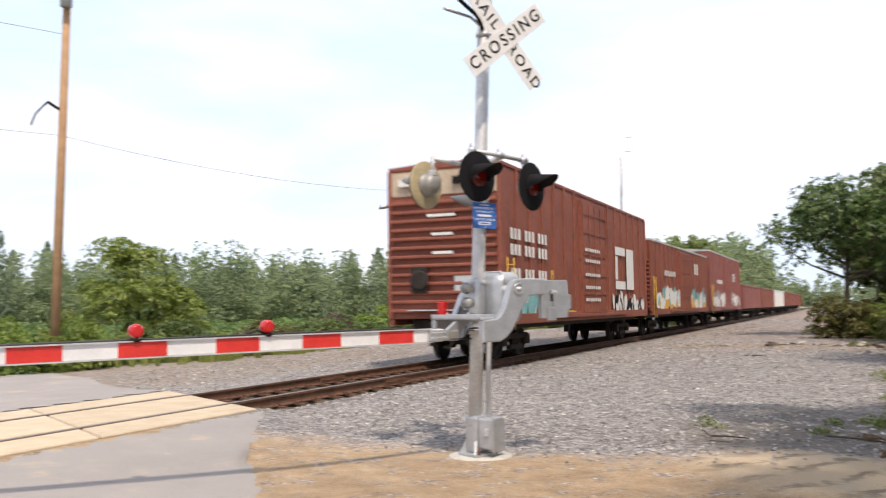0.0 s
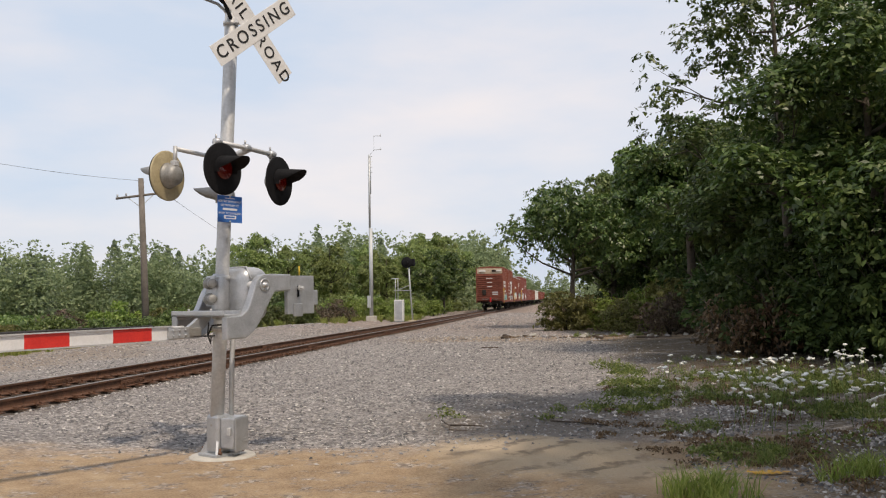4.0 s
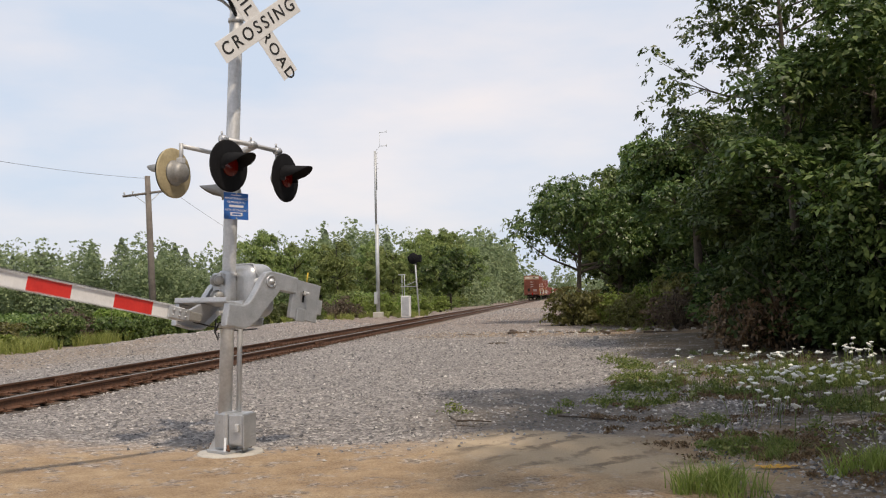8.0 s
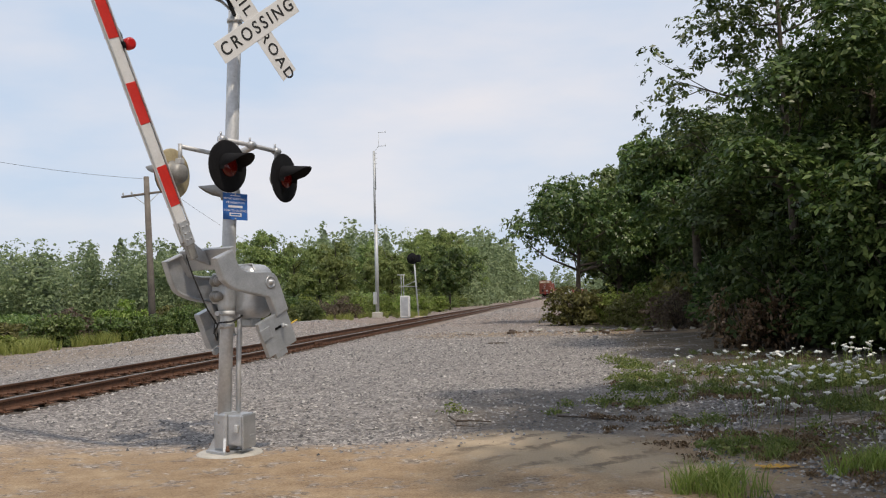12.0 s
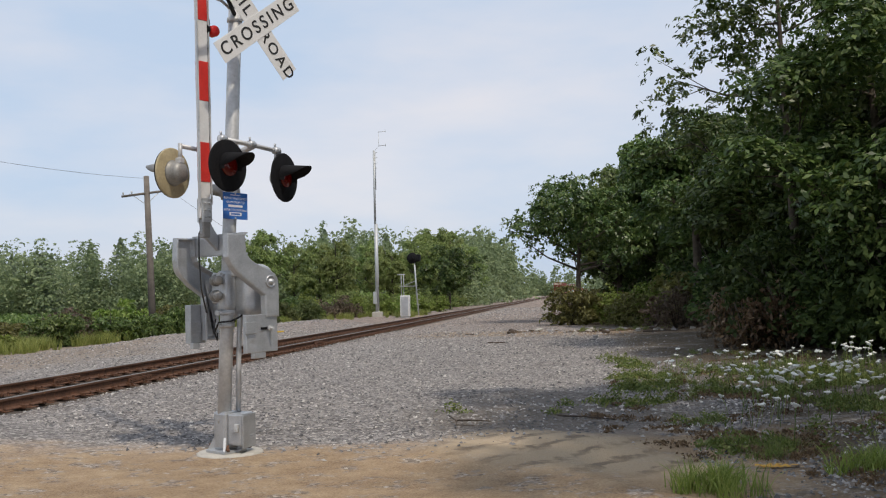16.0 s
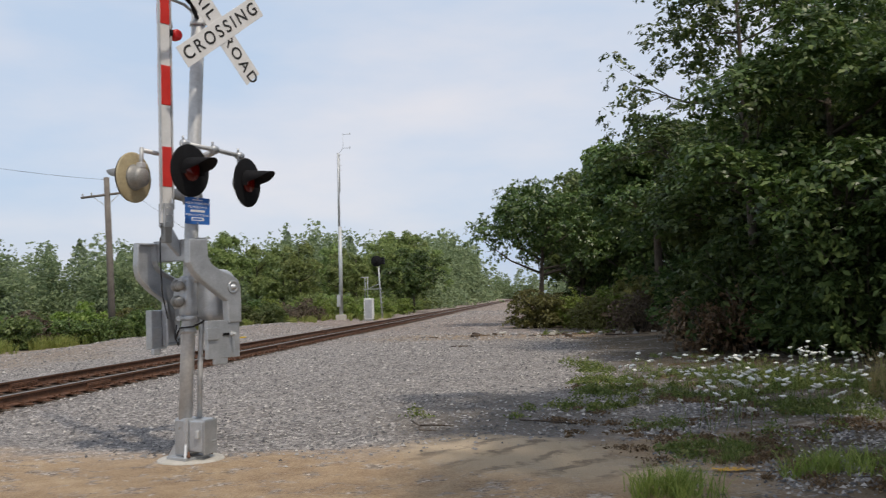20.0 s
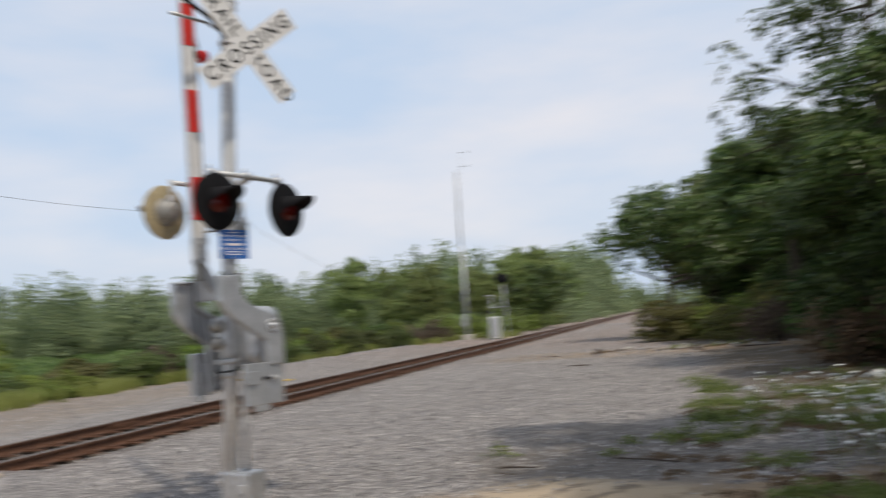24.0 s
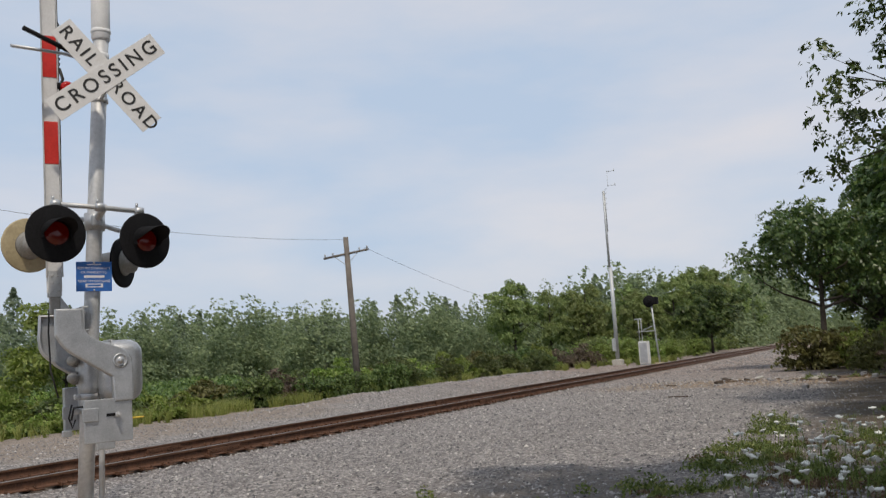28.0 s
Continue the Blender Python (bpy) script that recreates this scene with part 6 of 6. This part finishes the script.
def weeds(label, seed, patches, height, leaf, material):
    """Low broad-leaved weeds: small domes of leaves scattered in patches."""
    rng = np.random.default_rng(seed)
    out = []
    for cx, cy, rx, ry, count in patches:
        for _ in range(count):
            a, r = rng.uniform(0, 6.283), rng.random() ** 0.6
            px, py, w = cx + rx * r * math.cos(a), cy + ry * r * math.sin(a), rng.uniform(0.05, 0.2)
            if math.sin(2.1 * px + 1.3 * py) + math.sin(3.3 * py - 1.7 * px + 2) < 0.9 * rng.random() - 0.5:
                continue
            n = int(60 * w / 0.12)
            d = rng.normal(size=(n, 3)) * np.array([w * 0.55, w * 0.55, 0])
            d[:, 2] = height * rng.uniform(0.3, 1.4) * rng.random(n) * np.clip(1.2 - np.hypot(d[:, 0], d[:, 1]) / w, 0.1, 1)
            d[:, :2] += [px, py]
            d[:, 2] += ground_height(d[:, 0], d[:, 1]) + 0.01
            out.append(d)
    v, f = leaf_quads(rng, np.concatenate(out), leaf, 0.4, -0.6)
    tagged(pydata("weeds", v, f, material), label, "weeds", "", "stuff")


def build_plants():
    rng = random.Random(77)
    big = tree("broadleaf_tree", "tall dark green broadleaf tree beside the gravel", 3, 8.8, 3.5, 1.5, 165, 230, 0.085, 0.40, TREELEAF, 0.2)
    place(big, [(12.2, 11.5), (14.5, 17.5), (12.4, 20.0), (17.0, 9.0), (17.5, 25)], rng, 0.05)
    airy = tree("broadleaf_tree", "spreading broadleaf tree with airy twigs at its edge", 8, 12.6, 3.5, 4.4, 120, 120, 0.075, 0.30, TREELEAF, 0.12, "tree", 14)
    place(airy, [(10.7, 13.7), (12.9, 15.4), (15.2, 12.5), (16.5, 5.5)], rng)
    # first two shade the turning place; the others are unseen, added to block sun
    shade = tree("broadleaf_tree", "tall tree by the turning place, mostly out of view, set to cast shade", 23, 12.0, 3.4, 5.6, 190, 75, 0.10, 0.42, TREELEAF, 0.18)
    place(shade, [(9.9, -1.5), (10.1, -5.2), (12.8, -9.5), (15.6, -0.5), (16.2, -5.5), (18.5, 3.0)], rng)
    stem = tree("broadleaf_tree", "green tree with its bare trunk showing above brown bushes", 29, 9.2, 3.2, 2.9, 115, 170, 0.10, 0.40, TREELEAF, 0.2)
    place(stem, [(10.1, 27.2), (13.6, 29.5)], rng)
    mid = tree("broadleaf_tree", "rounded green tree at the line's edge", 12, 8.3, 2.7, 1.3, 115, 110, 0.125, 0.42, MIDLEAF, 0.15)
    place(mid, [(10.4, 40), (7.7, 42.5), (12.0, 34), (7.9, 47), (10.5, 43), (13, 40), (9.6, 54), (12.4, 23.8), (16.5, 21), (19, 15.5), (16.5, 32), (14.5, 37.5), (20.5, 22)], rng, 0.08)
    tip = tree("broadleaf_tree", "leaning tree with grey trunk and branches over the line", 17, 6.8, 3.9, 2.6, 180, 100, 0.095, 0.34, TREELEAF, 0.15, "tree", 20)
    place(tip, [(5.3, 37.5), (8.3, 61), (8.9, 70), (9.6, 80)], rng, 0.06)
    under = shrub("undergrowth_bush", "leafy bush under the trees, leaves darkened to paint in shade", 4, 3.0, 2.6, 110, 90, 0.075, SHADEDBUSH, "bushes under the trees")
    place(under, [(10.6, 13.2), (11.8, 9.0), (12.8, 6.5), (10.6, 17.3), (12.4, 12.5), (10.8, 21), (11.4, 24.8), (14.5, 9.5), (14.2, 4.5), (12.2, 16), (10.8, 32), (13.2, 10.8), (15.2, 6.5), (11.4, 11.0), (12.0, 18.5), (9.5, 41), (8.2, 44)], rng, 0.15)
    olive = shrub("olive_bush", "olive green bush with brownish tips", 6, 2.8, 2.2, 90, 70, 0.08, OLIVE, "bushes by the gravel")
    place(olive, [(5.0, 33.6), (8.2, 35.2), (9.2, 32.2), (9.8, 28.8), (6.3, 37.5), (7.6, 30.6)], rng, 0.12)
    fresh = shrub("green_bush", "fresh green bush by the gravel", 7, 2.4, 2.0, 80, 60, 0.08, BUSHLEAF, "bushes by the gravel")
    place(fresh, [(6.7, 34.0), (8.6, 30.8), (10.6, 33.0), (-12.0, 58.5), (-10.2, 61), (-14.2, 60), (-8.2, 59.5), (-7.8, 64), (-11.8, 65), (-13.0, 48.5), (-9.0, 69), (-7.6, 73)], rng, 0.2)
    twig = shrub("withered_bush", "grey-brown twiggy bush with few leaves", 19, 2.2, 1.4, 60, 60, 0.05, BROWNBUSH, "dry bushes")
    place(twig, [(9.1, 25.8), (10.5, 25.2), (9.6, 28.2), (10.3, 19.2)], rng, 0.12)
    dead = shrub("dead_bush", "withered brown bush with dry leaves", 9, 1.3, 1.15, 45, 30, 0.05, DEAD, "dry bushes")
    place(dead, [(9.3, 12.6), (10.0, 13.4), (9.0, 14.0), (4.6, 36.8), (10.2, 12.2), (10.0, 15.6)], rng, 0.2)
    # left bank: low edge, mixed middle, tall dark back
    edge = shrub("bank_bush", "low bright green bush at the bank's edge", 10, 2.0, 0.8, 80, 60, 0.06, BUSHLEAF, "bushes beyond the track")
    place(edge, [(-14.4 + rng.uniform(-0.9, 0.9) + 0.05 * (y - 20), y + rng.uniform(-1, 1)) for y in (13, 4.5, 6.5, 8, 9.5, 11, 12, 14.5, 18, 15.5, 17, 19, 21, 24.5, 27, 28.5, 32, 35, 39, 41, 46, 52)], rng, 0.3)
    front = shrub("bank_bush", "leafy green bush round the pole's foot", 35, 2.4, 1.4, 110, 75, 0.06, MIDLEAF, "bushes beyond the track")
    place(front, [(-12.2, 24.6), (-13.6, 24.0), (-12.0, 27.4), (-13.8, 20.6), (-12.9, 31.6)], rng, 0.15)
    bank = shrub("bank_bush", "bright green bush on the bank beyond the track", 30, 2.8, 1.4, 130, 75, 0.07, BUSHLEAF, "bushes beyond the track")
    place(bank, [(-17.0 + rng.uniform(-1.3, 1.3) + 0.06 * (y - 20), y) for y in (9, 11, 13.5, 15, 18, 20.5, 23, 29, 31.5, 36, 40, 47, 55)], rng, 0.42)
    highbank = shrub("bank_bush", "tall bright green bush beyond the crossing", 36, 3.4, 2.5, 150, 80, 0.085, BUSHLEAF, "bushes beyond the track")
    place(highbank, [(-18.6, 9.5), (-21.5, 12.5), (-19.8, 13.8), (-24.5, 9.0), (-23.2, 16.5), (-27.5, 14), (-20.6, 18.2), (-26, 20.5), (-31, 18), (-29, 10)], rng, 0.22)
    leafbank = shrub("bank_bush", "mid green leafy bush on the bank", 31, 3.0, 1.6, 130, 75, 0.07, MIDLEAF, "bushes beyond the track")
    place(leafbank, [(-17.6 + rng.uniform(-1.5, 1.5) + 0.06 * (y - 20), y) for y in (10, 16.5, 22, 25, 27, 33, 38, 43, 50, 58)] + [(-22.5, 14), (-24, 20), (-25.5, 27), (-23, 33), (-27, 37), (-18.6, 12), (-20.2, 16), (-18.2, 19.5), (-21.6, 23), (-19.2, 27.5), (-21, 31), (-16.2, 14.5), (-16.0, 19), (-15.8, 24.5)], rng, 0.42)
    olive2 = shrub("olive_bush", "dull olive bush behind the bank", 13, 3.4, 2.1, 140, 85, 0.075, BACKBUSH, "bushes beyond the track")
    place(olive2, [(-12.6, 29.2), (-13.6, 31.6), (-13.0, 35.0), (-12.4, 38.5), (-12.9, 42.5), (-12.2, 46.5), (-15.2, 30.5), (-17.6, 36), (-16.4, 41.5), (-15.6, 47), (-19.4, 31), (-19.5, 25.5), (-21, 19.5), (-21, 41), (-17, 53)], rng, 0.35)
    olive3 = shrub("olive_bush", "yellowish olive bush with dry tips beyond the track", 33, 3.0, 1.7, 120, 75, 0.075, OLIVE, "bushes beyond the track")
    place(olive3, [(-16, 33.8), (-18.2, 28.4), (-15.0, 44.2), (-23, 24), (-24.5, 41), (-19, 48), (-17.5, 22.2)], rng, 0.25)
    twig2 = shrub("withered_bush", "grey-brown twiggy bush beside the gravel", 34, 2.6, 1.3, 80, 60, 0.06, BROWNBUSH, "dry bushes")
    place(twig2, [(-13.6, 53.5), (-14.6, 56.0), (-12.4, 55.8), (-14.6, 22.4)], rng, 0.15)
    brush = shrub("line_brush", "low light green brush under the trees along the line", 37, 4.2, 2.3, 70, 80, 0.11, LINELEAF, "brush along the line")
    place(brush, [(-10.4 - 0.012 * (y - 60) + rng.uniform(-0.9, 0.7), y) for y in range(63, 150, 5)] + [(-13.5, 62), (-15.5, 66), (-18, 63), (-14, 70), (-20, 69)], rng, 0.22)
    tall = tree("young_tree", "light green young tree above the bank", 14, 5.4, 2.4, 0.6, 110, 110, 0.085, 0.32, BUSHLEAF, 0.07, "tree", 8)
    place(tall, [(-19.4, 16.4), (-30, 9)], rng)
    wall = tree("hedge_tree", "dense dark green tree along the line", 15, 7.6, 3.0, 0.4, 150, 80, 0.13, 0.40, TREELEAF, 0.12)
    place(wall, [(-8.0, 83.0)], rng)
    wall2 = tree("hedge_tree", "lighter green tree along the line", 16, 6.7, 2.0, 0.3, 80, 150, 0.095, 0.34, LINELEAF, 0.12)
    place(wall2, [(-12, 94), (-10.8, 104), (-17.5, 90), (-19, 78), (-23, 86), (-11, 117), (-15, 110), (-21, 100), (-26, 76), (-10.6, 132), (-14.4, 84), (-28, 92), (-12.6, 88), (-16.5, 97), (-10.4, 96), (-24, 98)], rng, 0.2)
    con = conifer(18, 9.6, 4.6)
    place(con, [(-49.5, 134), (-80, 122), (-104, 128)], rng, 0.12)
    far_woods()
    meadow()
    grass("tufts of green grass and weeds on the soil", 51, [(6.5, 5.8, 0.6, 3.4, 2400), (6.6, 1.6, 0.4, 1.2, 450), (8.6, 5.6, 2.0, 3.0, 4200), (6.9, -0.6, 0.5, 0.4, 500), (8.1, -1.0, 0.7, 0.6, 900), (10.5, 3.0, 2.2, 3.0, 6500), (6.2, 10.5, 0.7, 2.0, 700), (8.5, 10.5, 1.5, 2.5, 1800)], 0.105, 0.003, GRASS, 1.1)
    weeds("low broad-leaved green weeds on gravelly soil", 55, [(6.3, 6.4, 0.5, 3.6, 120), (5.9, 3.6, 0.5, 1.6, 40), (8.6, 6.0, 2.0, 3.4, 230), (6.5, 1.9, 0.4, 1.1, 16), (10.2, 3.4, 2.2, 3.0, 300), (9.4, 5.2, 1.8, 2.2, 120), (7.0, -0.5, 0.8, 0.5, 12), (5.9, 10.2, 0.5, 2.0, 14), (7.0, 26.5, 2.2, 0.9, 40), (4.3, 2.4, 1.0, 1.0, 5), (8.8, -0.6, 1.6, 1.2, 40)], 0.2, 0.028, GRASS)
    weeds("reddish dry weeds and litter over the soil", 56, [(7.4, 3.6, 1.8, 4.4, 190), (8.2, -0.6, 2.2, 1.8, 150), (5.6, 0.8, 1.6, 1.6, 30), (9.2, 10.5, 1.2, 2.0, 70), (5.0, 26.0, 3.0, 0.9, 60)], 0.05, 0.022, DEAD)
    grass("bright long grass tuft beside the turning place", 54, [(6.2, -2.62, 0.34, 0.42, 700), (7.7, -1.75, 0.5, 0.35, 380), (8.6, -2.2, 0.7, 0.6, 700)], 0.19, 0.005, BRIGHTGRASS, 1.2)
    grass("dry yellowish grass at the verge", 52, [(10.6, -0.4, 1.4, 1.8, 4600), (11.5, 2.5, 1.8, 2.6, 4600)], 0.5, 0.004, STRAW, 0.8)
    grass("tall grass along the far bank", 53, [(-13.3, 17, 1.1, 8, 11000), (-12.4, 33, 1.0, 12, 9000), (-11.2, 56, 1.6, 9, 4500), (-7.6, 57, 1.5, 5, 2500)], 0.40, 0.008, MEADOWGRASS, 0.8)
    wild_flowers()


def small_things():
    rng = random.Random(5)
    # fallen twigs
    for pts in ([(3.55, 1.3), (3.68, 1.0), (3.72, 0.72), (3.95, 0.55)], [(3.68, 1.0), (3.9, 0.92), (4.1, 1.0)], [(4.9, 1.5), (5.3, 1.3), (5.6, 1.2)]):
        p3 = [(x, y, float(ground_height(x, y)) + 0.03 + rng.uniform(0, 0.04)) for x, y in pts]
        tagged(part("fallen_twig", tube(p3, [0.012, 0.01, 0.007, 0.004][:len(p3)], 5), TIMBER), "bare grey fallen twig on the gravel", "twig", "fallen twigs")
    for x, y, l, a in ((2.6, 18.6, 0.55, 5), (1.0, 24.8, 0.35, 22), (5.2, 25.4, 1.0, -6), (8.4, 24.2, 1.6, -9)):
        b = box((-l / 2, -0.05, -0.02), (l / 2, 0.05, 0.04), 0.012)
        o = part("old_plank", b, TIMBER)
        o.matrix_basis = pose(x, y, float(ground_height(x, y)), 0, 0, a)
        tagged(o, "dark weathered piece of timber on the gravel", "timber", "scrap timber")
    for k in range(46):
        x, y = 2.2 + 8.4 * rng.random() ** 0.7, rng.gauss(26.2, 1.5)
        s = rng.uniform(0.04, 0.15)
        b = box((-s, -s * 0.6, -0.03), (s, s * 0.6, s * rng.uniform(0.5, 0.9)), s * 0.15)
        o = part("rubble_piece", b, (CONCRETE, STONE, TIMBER)[k % 3])
        o.matrix_basis = pose(x, y, float(ground_height(x, y)), rng.uniform(-12, 12), rng.uniform(-12, 12), rng.uniform(0, 360))
        tagged(o, ("pale lump of broken concrete by the bushes", "grey lump of stone by the bushes", "dark chunk of old timber by the bushes")[k % 3], "rubble", "rubble by the bushes")
    bm = bmesh.new()
    for k in range(26):
        x, y = 6.95 + rng.uniform(-.2, .2), -1.37 + rng.uniform(-.08, .08)
        s = rng.uniform(0.02, 0.045)
        z = float(ground_height(x, y)) + 0.015
        a = rng.uniform(0, 6.28)
        bm.faces.new([bm.verts.new((x + s * math.cos(a + d), y + s * math.sin(a + d), z + rng.uniform(0, .02))) for d in (0, 1.6, 3.1, 4.7)])
    tagged(part("yellow_leaves", bm, AMBER), "small drift of fallen yellow leaves", "leaves", "", "stuff")


build_ground()
build_road()
build_signal()
build_train()
build_poles()
build_tower()
build_plants()
small_things()
build_panels()
scattered_stones()
build_track()


def motions():
    """The gate rises; the train runs away down the line."""
    walk(GATE, gate_rows())
    for car, y0 in CAR_SETS:
        rows = []
        for t in [0, 0.5] + list(range(1, 29)):
            y = y0 + 20.25 * t
            rows.append((t, pose(line_x(y), y, RAIL_Z, 0, 0, -math.degrees(math.atan(2 * max(0.0, y - 290.0) / 900.0)))))
        walk(car, rows)


motions()
